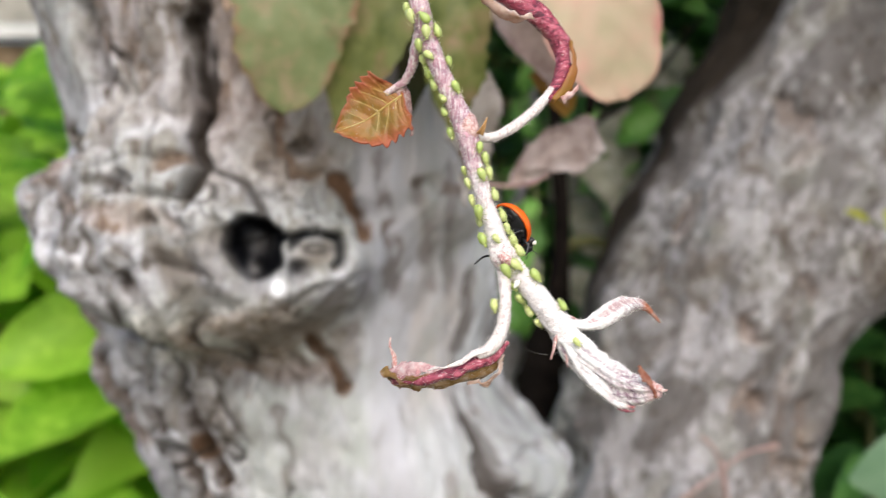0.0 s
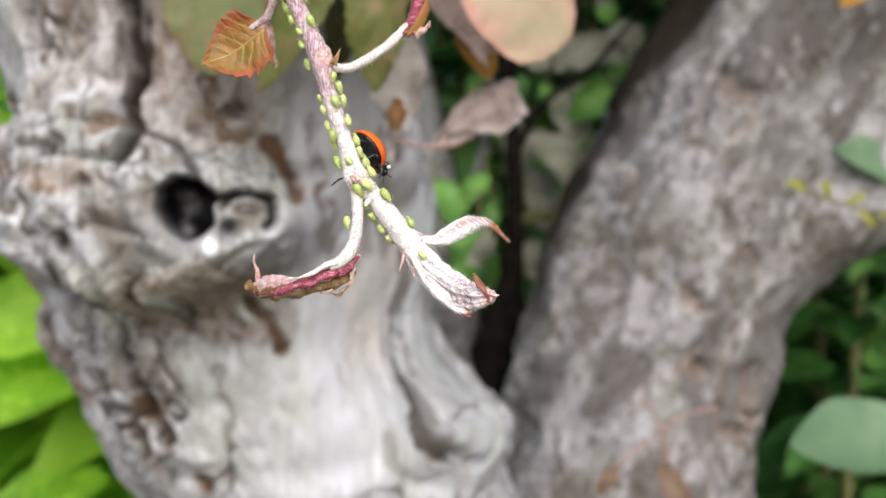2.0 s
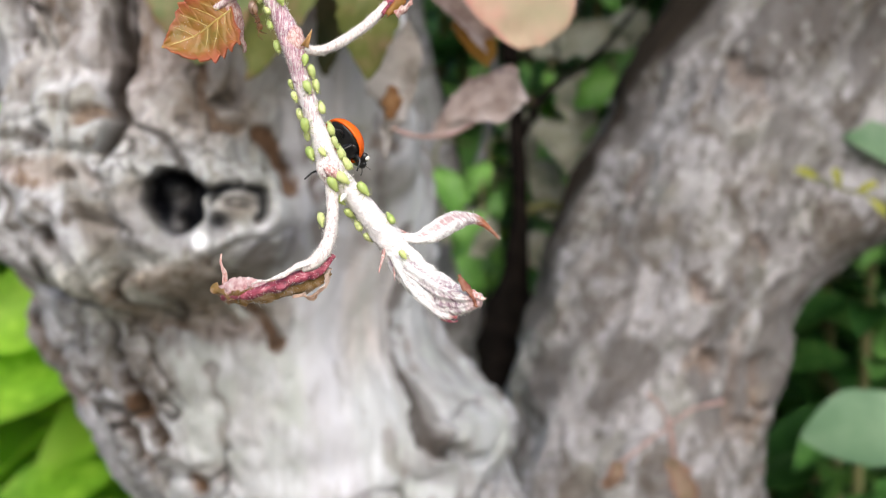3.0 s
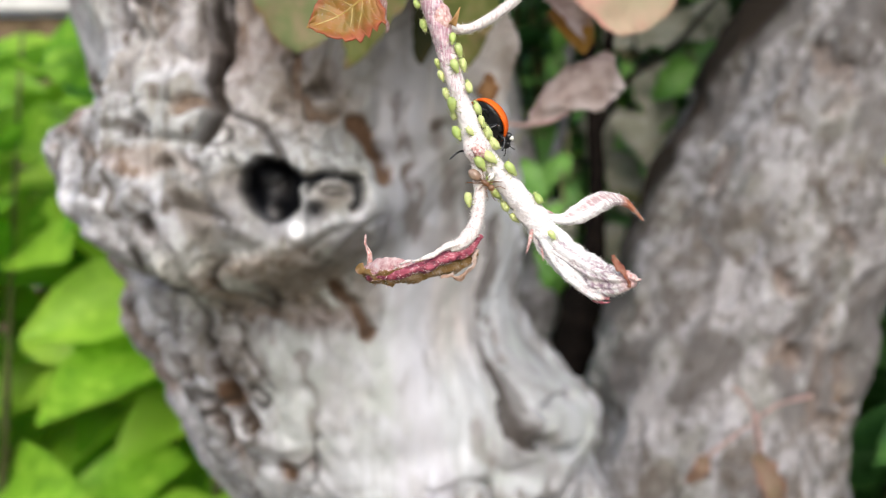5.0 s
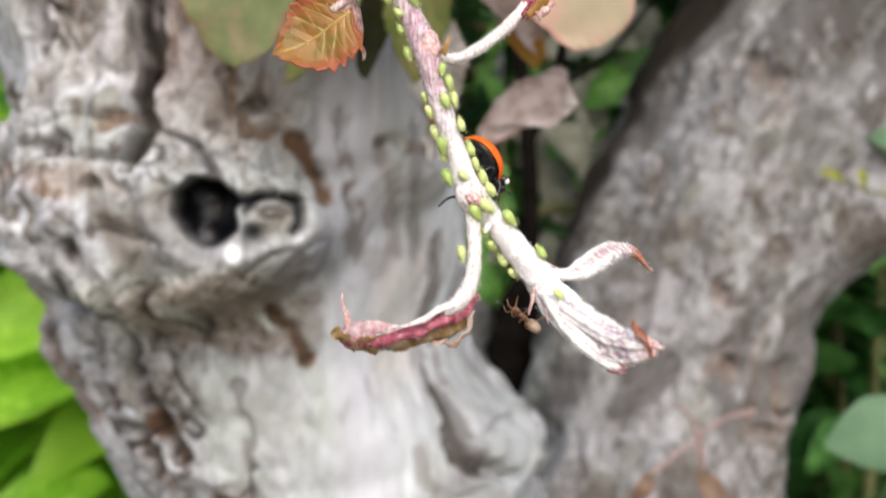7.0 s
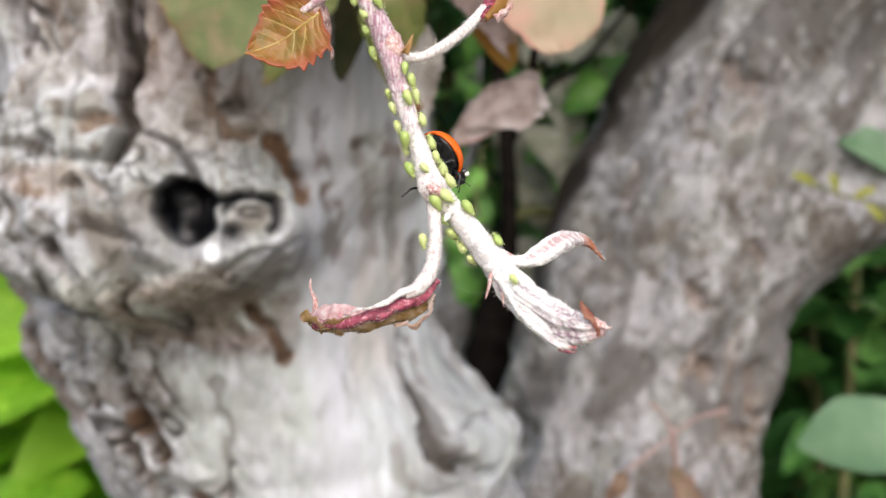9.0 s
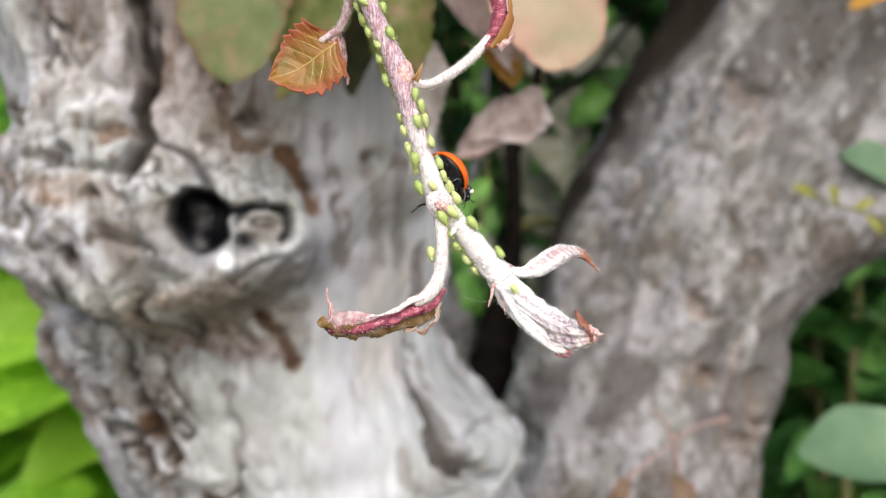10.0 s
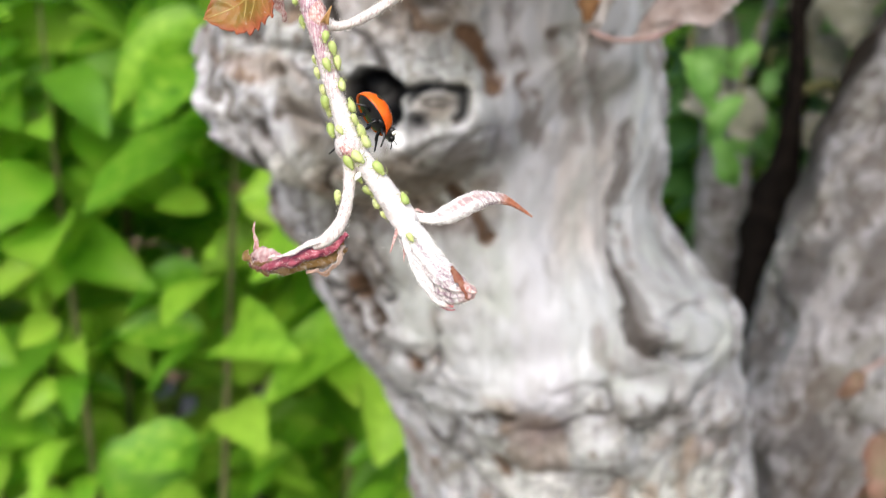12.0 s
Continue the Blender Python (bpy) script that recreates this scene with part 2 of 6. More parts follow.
    wood = n.ramp(streak, (0.3, (0.085, 0.048, 0.03)), (0.5, (0.2, 0.115, 0.068)), (0.7, (0.38, 0.27, 0.19)))
    speckle = n.noise(260, 3, 0.65, None, 0.8)
    c = n.mix(n.math("MULTIPLY", n.attr("moss"), 0.9), c, n.ramp(speckle, (0.37, (0.085, 0.082, 0.065)), (0.47, (0.38, 0.38, 0.325)), (0.6, (0.6, 0.6, 0.555))))
    c = n.mix(n.attr("rot"), c, wood)
    # near-black for cracks, and for shade painted into creases and the flank
    c = n.mix(n.attr("fissure_and_shade"), c, (0.03, 0.023, 0.017))
    c = n.mix(n.attr("hole_dark"), c, (0.006, 0.0065, 0.009))
    c = n.mix(n.attr("bare"), c, (0.92, 0.91, 0.92))
    c = n.mix(1.0, c, (0.99, 0.99, 1.02), "MULTIPLY")
    h = n.math("ADD", streak, n.math("MULTIPLY", mottle, 0.7))
    h = n.mix(n.attr("bald"), h, n.math("MULTIPLY", hair, 0.5))
    return n.done(c, h, 0.003, relief)


def leaf_material(name, low, mid, high, through=0.35, rough=0.45, vary=None, rim=None, rim_at=0.75, spec=0.35, scale=60.0, base=None, base_at=0.5, fade=0.2):
    n = Nodes(name, rough, spec)
    c = n.ramp(n.noise(scale, 4, 0.6), (0.3, low), (0.5, mid), (0.72, high))
    if vary:
        pick = vary(n)
        c = n.mix(n.ramp(pick, (0.45, 0.0), (1.0, 0.8)), c, high)
        c = n.mix(n.ramp(pick, (0.0, 0.8), (0.5, 0.0)), c, low)
    if base:
        f = n.math("ADD", n.attr("along"), n.math("MULTIPLY", n.noise(scale * 1.4, 3), 0.4))
        c = n.mix(n.ramp(f, (base_at, 0.85), (base_at + 0.3, 0.0)), c, base)
    if rim:
        f = n.math("ADD", n.attr("across"), n.math("MULTIPLY", n.noise(scale * 3, 3), 0.5))
        c = n.mix(n.ramp(n.math("MULTIPLY", f, 0.7), (0.7 * rim_at, 0.0), (min(1.0, 0.7 * (rim_at + fade)), 0.9)), c, rim)
    return n.done(c, n.noise(scale * 5, 3), 0.0004, 0.4, through=through)


BARK = bark_material("grey_bark")
BARK_WARM = bark_material("brown_grey_bark", 1.0, 0.62, 0.55, 0.45)
HEDGE = leaf_material("bright_green_leaf", (0.095, 0.27, 0.016), (0.23, 0.5, 0.035), (0.52, 0.78, 0.1), 0.52, 0.4, vary=Nodes.random, scale=9)
DARK_LEAF = leaf_material("dark_green_leaf", (0.025, 0.085, 0.02), (0.06, 0.17, 0.035), (0.16, 0.33, 0.08), 0.3, 0.4, vary=Nodes.random, scale=12)
DARK_MASS = leaf_material("dark_green_leaves", (0.02, 0.07, 0.018), (0.05, 0.14, 0.03), (0.13, 0.28, 0.06), 0.3, 0.45, vary=Nodes.island, scale=12)
HEDGE_MASS = leaf_material("green_leaves", (0.095, 0.26, 0.016), (0.23, 0.5, 0.035), (0.48, 0.72, 0.09), 0.52, 0.45, vary=Nodes.island, scale=9)
PALE_LEAF = leaf_material("pale_green_leaf", (0.1, 0.185, 0.1), (0.135, 0.23, 0.13), (0.19, 0.29, 0.175), 0.3, 0.5, scale=30)
OLIVE_LEAF = leaf_material("olive_apple_leaf", (0.15, 0.2, 0.075), (0.22, 0.25, 0.11), (0.44, 0.3, 0.2), 0.4, 0.5, rim=(0.3, 0.15, 0.09), rim_at=1.1, scale=75, base=(0.42, 0.32, 0.22), base_at=0.5)
DEEP_LEAF = leaf_material("deep_green_apple_leaf", (0.075, 0.1, 0.02), (0.15, 0.165, 0.045), (0.27, 0.19, 0.1), 0.4, 0.5, scale=95)
# brown-green leaf with shade painted into its colour
SHADE_LEAF = leaf_material("shade_brown_green_leaf", (0.03, 0.04, 0.014), (0.055, 0.058, 0.024), (0.1, 0.075, 0.04), 0.25, 0.6, scale=90)
ROSY_LEAF = leaf_material("rosy_apple_leaf", (0.3, 0.22, 0.14), (0.4, 0.28, 0.2), (0.48, 0.36, 0.27), 0.35, 0.55, scale=70)
PEACH_LEAF = leaf_material("peach_apple_leaf", (0.47, 0.42, 0.27), (0.58, 0.43, 0.31), (0.66, 0.36, 0.29), 0.4, 0.55, rim=(0.62, 0.3, 0.25), rim_at=1.05, scale=55)
DRY_LEAF = leaf_material("dry_pinkish_leaf", (0.24, 0.16, 0.13), (0.53, 0.43, 0.41), (0.72, 0.65, 0.64), 0.25, 0.7, scale=95)
PALE_DRY = leaf_material("withered_pale_leaf", (0.25, 0.215, 0.19), (0.38, 0.35, 0.335), (0.55, 0.52, 0.52), 0.15, 0.8, scale=90)
RUST_SPOT = leaf_material("rotten_brown_leaf", (0.1, 0.045, 0.018), (0.2, 0.095, 0.035), (0.3, 0.17, 0.08), 0.2, 0.7, scale=300)
FORK_LEAF = leaf_material("mid_green_leaf", (0.07, 0.18, 0.03), (0.14, 0.32, 0.06), (0.26, 0.46, 0.12), 0.35, 0.45, scale=40)
GREY_LEAF = leaf_material("dry_grey_leaf", (0.16, 0.165, 0.115), (0.28, 0.275, 0.21), (0.44, 0.42, 0.35), 0.2, 0.8, scale=55)
GOLD_LEAF = leaf_material("golden_brown_leaf", (0.22, 0.1, 0.02), (0.34, 0.17, 0.03), (0.45, 0.26, 0.06), 0.4, 0.5, scale=80)
ORANGE_LEAF = leaf_material("orange_leaf", (0.5, 0.22, 0.03), (0.62, 0.32, 0.05), (0.7, 0.42, 0.1), 0.4, 0.5, scale=60)
RED_LEAF = leaf_material("red_brown_leaf", (0.11, 0.1, 0.045), (0.17, 0.115, 0.075), (0.24, 0.13, 0.1), 0.15, 0.6, rim=(0.17, 0.075, 0.055), rim_at=0.95, scale=70)
YELLOW_LEAF = leaf_material("yellow_green_leaf", (0.22, 0.24, 0.03), (0.32, 0.32, 0.05), (0.42, 0.38, 0.1), 0.4, 0.5, scale=60)


def plain(name, low, high, scale, rough=0.7, depth=0.0, spec=0.3, sss=0.0):
    n = Nodes(name, rough, spec)
    tex = n.noise(scale, 4, 0.6)
    return n.done(n.ramp(tex, (0.35, low), (0.65, high)), tex if depth else None, depth, 0.5, sss=sss)


SOIL = plain("dry_garden_soil", (0.12, 0.11, 0.08), (0.24, 0.22, 0.17), 14, 0.95, 0.01)
FENCE_WOOD = plain("weathered_brown_board", (0.1, 0.068, 0.04), (0.19, 0.135, 0.08), 18, 0.85, 0.002)
GREY_WOOD = plain("weathered_grey_board", (0.2, 0.19, 0.165), (0.32, 0.3, 0.26), 18, 0.85, 0.002)
PALE_WOOD = plain("pale_grey_rail", (0.45, 0.45, 0.44), (0.6, 0.6, 0.58), 15, 0.8, 0.002)
# darkened until the branch foot also passes for the shaded gap
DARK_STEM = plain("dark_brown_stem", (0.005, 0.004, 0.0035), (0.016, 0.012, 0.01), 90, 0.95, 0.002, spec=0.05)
GREEN_STEM = plain("green_brown_stem", (0.08, 0.09, 0.03), (0.15, 0.14, 0.06), 60, 0.7, 0.001)
PINK_STEM = plain("pink_young_stem", (0.24, 0.17, 0.15), (0.36, 0.23, 0.22), 200, 0.6, 0.0005)

# ---------------------------------------------------------------- ground and fence
def ground():
    n = 60
    g = np.linspace(-1, 1, n)
    g = np.sign(g) * np.abs(g) ** 2.6 * 60
    X, Y = np.meshgrid(g, g, indexing="ij")
    Z = 0.03 * fbm(np.stack([X.ravel() * 0.8, Y.ravel() * 0.8, 0 * X.ravel()], -1), 3, 5).reshape(X.shape)
    ob = part("ground", grid_mesh("ground", np.stack([X, Y, Z - 0.02], -1)), SOIL)
    tagged(ob, "dry brown garden soil under the apple tree", "ground", kind="structure")


def box_mesh(name, size, bevel=0.004):
    bm = bmesh.new()
    bmesh.ops.create_cube(bm, size=1)
    bmesh.ops.scale(bm, vec=size, verts=bm.verts)
    bmesh.ops.bevel(bm, geom=bm.edges[:], offset=bevel, segments=2, affect="EDGES")
    me = bpy.data.meshes.new(name)
    bm.to_mesh(me)
    bm.free()
    return me


def fence():
    ob = thing("fence", pose(0, 2.9, 0), "weathered fence of brown and grey boards with pale rail", "fence")
    board = box_mesh("board", (6.4, 0.022, 0.138))
    for i in range(10):
        part("board", board, FENCE_WOOD, ob, m=pose(0, random.uniform(-0.004, 0.004), 0.178 + i * 0.143))
    upper = box_mesh("board", (6.4, 0.022, 0.118))
    for i in range(3):
        part("board", upper, GREY_WOOD, ob, "grey weathered board above the rail", pose(0, random.uniform(-0.004, 0.004), 1.642 + i * 0.122))
    part("rail", box_mesh("rail", (6.5, 0.07, 0.036)), PALE_WOOD, ob, "pale grey rail", pose(0, -0.02, 1.557))
    post = box_mesh("post", (0.09, 0.09, 1.98))
    for x in (-3.0, -1.0, 1.0, 3.0):
        part("post", post, FENCE_WOOD, ob, m=pose(x, 0.062, 0.96))


ground()
fence()


# ---------------------------------------------------------------- the old apple tree: two trunks
def scar(x, z, pts, wide):
    """How near each place (x, z) lies to a line through pts: 1 on it, 0 beyond its width."""
    d = np.full(x.shape, 9.0)
    for (x0, z0), (x1, z1) in zip(pts[:-1], pts[1:]):
        ux, uz = x1 - x0, z1 - z0
        t = np.clip(((x - x0) * ux + (z - z0) * uz) / (ux * ux + uz * uz + 1e-12), 0, 1)
        d = np.minimum(d, np.hypot(x - x0 - t * ux, z - z0 - t * uz))
    return 1 - ease(wide * 0.35, wide, d)


def trunk_grid(levels, fine, cols, step):
    """Rows of places round a leaning trunk. levels: (z, x, y, radius)."""
    L = np.array(levels)
    z = np.concatenate([np.arange(L[0, 0], fine[0], 0.012), np.arange(fine[0], fine[1], step), np.arange(fine[1], L[-1, 0], 0.012)])
    u = np.interp(z, L[:, 0], np.arange(len(L)))
    i = np.clip(u.astype(int), 0, len(L) - 2)
    k = (u - i)
    k = 0.5 * k + 0.5 * k * k * (3 - 2 * k)
    cx, cy, r = (L[i, j] * (1 - k) + L[i + 1, j] * k for j in (1, 2, 3))
    phi = np.linspace(-math.pi, math.pi, cols, endpoint=False)
    a = phi - 0.62 * np.sin(phi) - math.pi / 2
    return z, cx, cy, r, a


def trunk_left():
    levels = [(0.0, 0.05, 0.66, 0.17), (0.3, 0.04, 0.65, 0.125), (0.6, 0.01, 0.62, 0.105), (0.83, -0.022, 0.55, 0.087), (0.86, -0.029, 0.537, 0.088),
              (0.89, -0.039, 0.522, 0.093), (0.92, -0.048, 0.51, 0.093), (0.942, -0.0560, 0.5, 0.0915), (0.97, -0.063, 0.488, 0.0905),
              (1.0, -0.067, 0.474, 0.087), (1.03, -0.070, 0.46, 0.087), (1.07, -0.076, 0.443, 0.083), (1.11, -0.082, 0.428, 0.082),
              (1.3, -0.12, 0.39, 0.078), (1.7, -0.2, 0.36, 0.07), (2.2, -0.32, 0.4, 0.05)]
    z, cx, cy, r, a = trunk_grid(levels, (0.78, 1.12), 460, 0.0009)
    Z, A = np.meshgrid(z, a, indexing="ij")
    dx, dy = np.cos(A), np.sin(A)
    X, Y = cx[:, None] + r[:, None] * dx, cy[:, None] + r[:, None] * dy
    front = ease(0.0, 0.35, -dy)
    q = np.stack([X, Y, Z], -1).reshape(-1, 3)

    def n3(fx, fz, octaves, seed, gain=0.5):
        return fbm(q * np.array([fx, fx, fz]), octaves, seed, gain).reshape(X.shape)

    # where the bark is gone the wood is smooth
    edge = 0.010 * n3(45, 30, 3, 15)
    bald = ease(-0.044, -0.030, X + edge) * ease(0.882, 0.894, Z + edge)
    bald = np.maximum(bald, 0.8 * ease(-0.082, -0.070, X + edge) * ease(0.956, 0.946, Z) * ease(0.886, 0.900, Z + edge))
    bald *= ease(1.065, 1.045, Z + edge) * front
    # folds that run up the trunk: rounded lobes with creases between them, finer lumps on them
    qw = q + 0.011 * np.stack([fbm(q * np.array([26.0, 26.0, 20.0]), 2, 301 + k) for k in range(3)], -1)

    def billow(fx, fz, seed):
        return np.abs(fbm(qw * np.array([fx, fx, fz]), 2, seed)).reshape(X.shape)

    column = ease(-0.106, -0.112, X + 0.2 * (Z - 1.05)) * ease(1.028, 1.040, Z)
    upper = ease(1.024, 1.036, Z) * front
    rugged = (1 - 0.92 * bald) * (1 - 0.75 * column) * (1 - 0.7 * ease(0.905, 0.885, Z))
    lobe, knurl = billow(36, 15, 201), billow(84, 44, 211)
    h = 0.0085 * rugged * (np.minimum(lobe, 0.55) - 0.2) + 0.0042 * rugged * (np.minimum(knurl, 0.5) - 0.2)
    h += (0.0030 - 0.0014 * bald) * n3(20, 14, 3, 9) + (0.0016 * n3(120, 70, 2, 29) + 0.0008 * n3(240, 150, 2, 31)) * (1 - 0.75 * bald) * (1 - 0.6 * column)
    h += bald * (0.0005 * n3(95, 6, 3, 27) + 0.0005 * (0.35 - billow(60, 5, 231)) + 0.0009 * n3(60, 38, 3, 233))
    slant = np.stack([X + 0.24 * (Z - 1.05), Y, Z], -1).reshape(-1, 3)
    h += column * 0.0042 * (0.35 - np.abs(fbm(slant * np.array([85.0, 60.0, 7.0]), 2, 241).reshape(X.shape)))
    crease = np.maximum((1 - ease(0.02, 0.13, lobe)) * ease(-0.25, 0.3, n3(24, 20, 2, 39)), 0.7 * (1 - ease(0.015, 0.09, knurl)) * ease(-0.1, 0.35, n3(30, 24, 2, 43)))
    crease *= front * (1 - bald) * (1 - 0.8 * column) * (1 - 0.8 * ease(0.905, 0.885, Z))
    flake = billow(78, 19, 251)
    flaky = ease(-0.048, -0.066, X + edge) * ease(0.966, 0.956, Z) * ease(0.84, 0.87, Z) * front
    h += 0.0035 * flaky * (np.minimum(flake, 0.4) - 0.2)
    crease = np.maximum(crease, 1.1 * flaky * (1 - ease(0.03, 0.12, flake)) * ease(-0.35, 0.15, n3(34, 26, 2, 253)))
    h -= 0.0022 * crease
    # slim upper trunk that meets the burr in a notch at the side
    sides = ease(-0.45, -0.95, dx)
    h -= sides * np.interp(Z, (0.86, 0.905, 0.93, 0.950, 0.966, 0.975, 1.026, 1.036, 1.047, 1.062, 1.085, 1.11), (0.004, 0.0065, 0.005, -0.001, 0.0062, 0.0, 0.0, 0.009, 0.0085, 0.0075, 0.005, 0.002))
    # the lobe beside the column, with a rounded edge above a deep crack
    wave = 0.0022 * n3(70, 50, 2, 45)
    edge_x = np.interp(Z, (1.012, 1.0165, 1.0225, 1.031, 1.0405, 1.050, 1.060, 1.075, 1.1), (-0.084, -0.0800, -0.0775, -0.0765, -0.0772, -0.0765, -0.0775, -0.082, -0.088))
    h += 0.0045 * upper * ease(0.0, -0.0045, X + wave - edge_x) * ease(-0.112, -0.102, X) - 0.0025 * upper * ease(-0.003, 0.003, X + wave - edge_x) * ease(-0.04, -0.06, X)
    # burr that stands out round the rotten hole: a blunt face, steep below
    hx, hz = -0.0590, 1.0003
    ex = (X + 0.0760) / np.where(X < -0.076, 0.050, 0.053)
    ez = (Z - 1.0010 - 0.10 * np.abs(X + 0.078)) / np.where(Z < 1.001, 0.0375, 0.037)
    e2 = ex * ex + ez * ez
    sharp = 4.2 - 2.8 * ease(0.990, 1.015, Z) - 1.4 * ease(-0.055, -0.03, X)
    burr = np.exp(-e2 ** sharp * 0.85) * ease(0.2, 0.65, -dy)
    h += (0.0355 + 0.05 * np.clip(1.003 - Z, 0, 0.04)) * burr
    Xb = X
    X = Xb + h * dx
    h += 0.009 * np.exp(-(((X + 0.058) / 0.026) ** 2 + ((Z - 0.996) / 0.021) ** 2) ** 1.5) * front
    # lip of the burr, and the crevices below it and between its two halves
    LIP = [(-0.0995, 0.9893), (-0.0965, 0.9835), (-0.0925, 0.9780), (-0.0905, 0.9725), (-0.0915, 0.9660), (-0.0875, 0.9612), (-0.0744, 0.9630), (-0.0640, 0.9655), (-0.0533, 0.9700), (-0.0425, 0.9745), (-0.0345, 0.9840)]
    SIDE_LIP = [(-0.140, 0.9775), (-0.125, 0.9725), (-0.109, 0.9690), (-0.096, 0.9655)]
    sway = 0.0016 * n3(110, 110, 2, 55)
    h += (0.0045 - 0.003 * ease(-0.07, -0.045, X)) * scar(X, Z - 0.0085, LIP, 0.009) * front
    h -= (0.009 - 0.006 * ease(-0.07, -0.045, X)) * scar(X + sway, Z + sway, LIP, 0.0052) * front + 0.006 * scar(X + sway, Z + sway, SIDE_LIP, 0.0045) * front
    h -= 0.0025 * scar(X + sway, Z, [(-0.1040, 1.022), (-0.1010, 1.006), (-0.0995, 0.990)], 0.006) * front
    # rounded stub at the side, its end hollowed between pale rims
    h += 0.013 * np.exp(-(((Z - 1.012) / 0.0215) ** 2 + ((Y - 0.440) / 0.036) ** 2) ** 2) * ease(-0.3, -0.7, dx)
    h -= 0.005 * scar(X + sway, Z, [(-0.1445, 1.022), (-0.1465, 1.010), (-0.1430, 0.998)], 0.0045) * front
    h -= 0.005 * scar(X + sway, Z, [(-0.1310, 1.030), (-0.1320, 1.012), (-0.1270, 0.992)], 0.0065) * front
    # knurls on the burr
    knob = billow(62, 58, 221)
    h += 0.0050 * burr * (np.minimum(knob, 0.45) - 0.2) * ease(0.013, 0.018, np.hypot(X + 0.056, Z - 0.9995))
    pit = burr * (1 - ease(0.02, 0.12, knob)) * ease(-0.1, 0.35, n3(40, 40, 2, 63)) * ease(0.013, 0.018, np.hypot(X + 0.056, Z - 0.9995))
    # hole with a raised ring, and the smaller one beside it
    R1 = np.hypot((X - hx) * 1.04, (Z - hz) * 0.93)
    R2 = np.hypot((X + 0.0408) * 0.84, (Z - 0.9992) * 1.02)
    below = ease(1.004, 0.994, Z + 0.2 * (X - hx))
    ring = (0.0012 + 0.0030 * below) * np.exp(-((R1 - 0.0140) / 0.0045) ** 2) + 0.0022 * np.exp(-((R2 - 0.0100) / 0.0028) ** 2)
    R1n = R1 + 0.0011 * n3(170, 170, 2, 51)
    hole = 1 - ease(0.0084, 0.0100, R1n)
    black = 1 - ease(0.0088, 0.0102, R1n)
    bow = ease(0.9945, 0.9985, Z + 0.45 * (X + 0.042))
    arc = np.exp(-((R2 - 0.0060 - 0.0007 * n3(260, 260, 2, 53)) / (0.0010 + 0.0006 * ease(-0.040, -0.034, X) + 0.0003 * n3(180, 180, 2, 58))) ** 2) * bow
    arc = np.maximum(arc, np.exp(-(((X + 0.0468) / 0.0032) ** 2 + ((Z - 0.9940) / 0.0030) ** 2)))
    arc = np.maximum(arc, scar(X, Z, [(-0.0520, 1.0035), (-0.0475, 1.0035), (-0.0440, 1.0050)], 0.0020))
    floor_of_hole = 0.004 * n3(190, 190, 2, 61)
    star = np.arctan2(Z - hz, X - hx)
    spoke = np.abs(fbm(np.stack([np.cos(star) * 4.2, np.sin(star) * 4.2, R1 * 130], -1).reshape(-1, 3), 2, 65).reshape(X.shape))
    round_hole = np.exp(-((R1 - 0.0175) / 0.0065) ** 2) * (1 - 0.7 * below) * front
    h += 0.0045 * round_hole * (np.minimum(spoke, 0.45) - 0.25)
    pit = np.maximum(pit, round_hole * (1 - ease(0.02, 0.14, spoke)))
    h += front * (ring - hole * (0.015 + floor_of_hole) - 0.006 * arc * (1 - hole))
    # cracks, rotten gashes and scars in the bark
    h -= 0.0138 * ease(0.15, 0.8, dx) * np.exp(-((Z - 0.947) / 0.03) ** 2)
    lip = np.maximum(scar(X + sway, Z + sway, LIP, 0.0058), 0.7 * scar(X + sway, Z + sway, SIDE_LIP, 0.0045)) * front
    deep, rot, gash = np.zeros_like(X), np.zeros_like(X), np.zeros_like(X)
    wob = 0.0024 * n3(120, 90, 3, 71)
    ragged = ease(-0.75, 0.05, n3(150, 80, 3, 75))
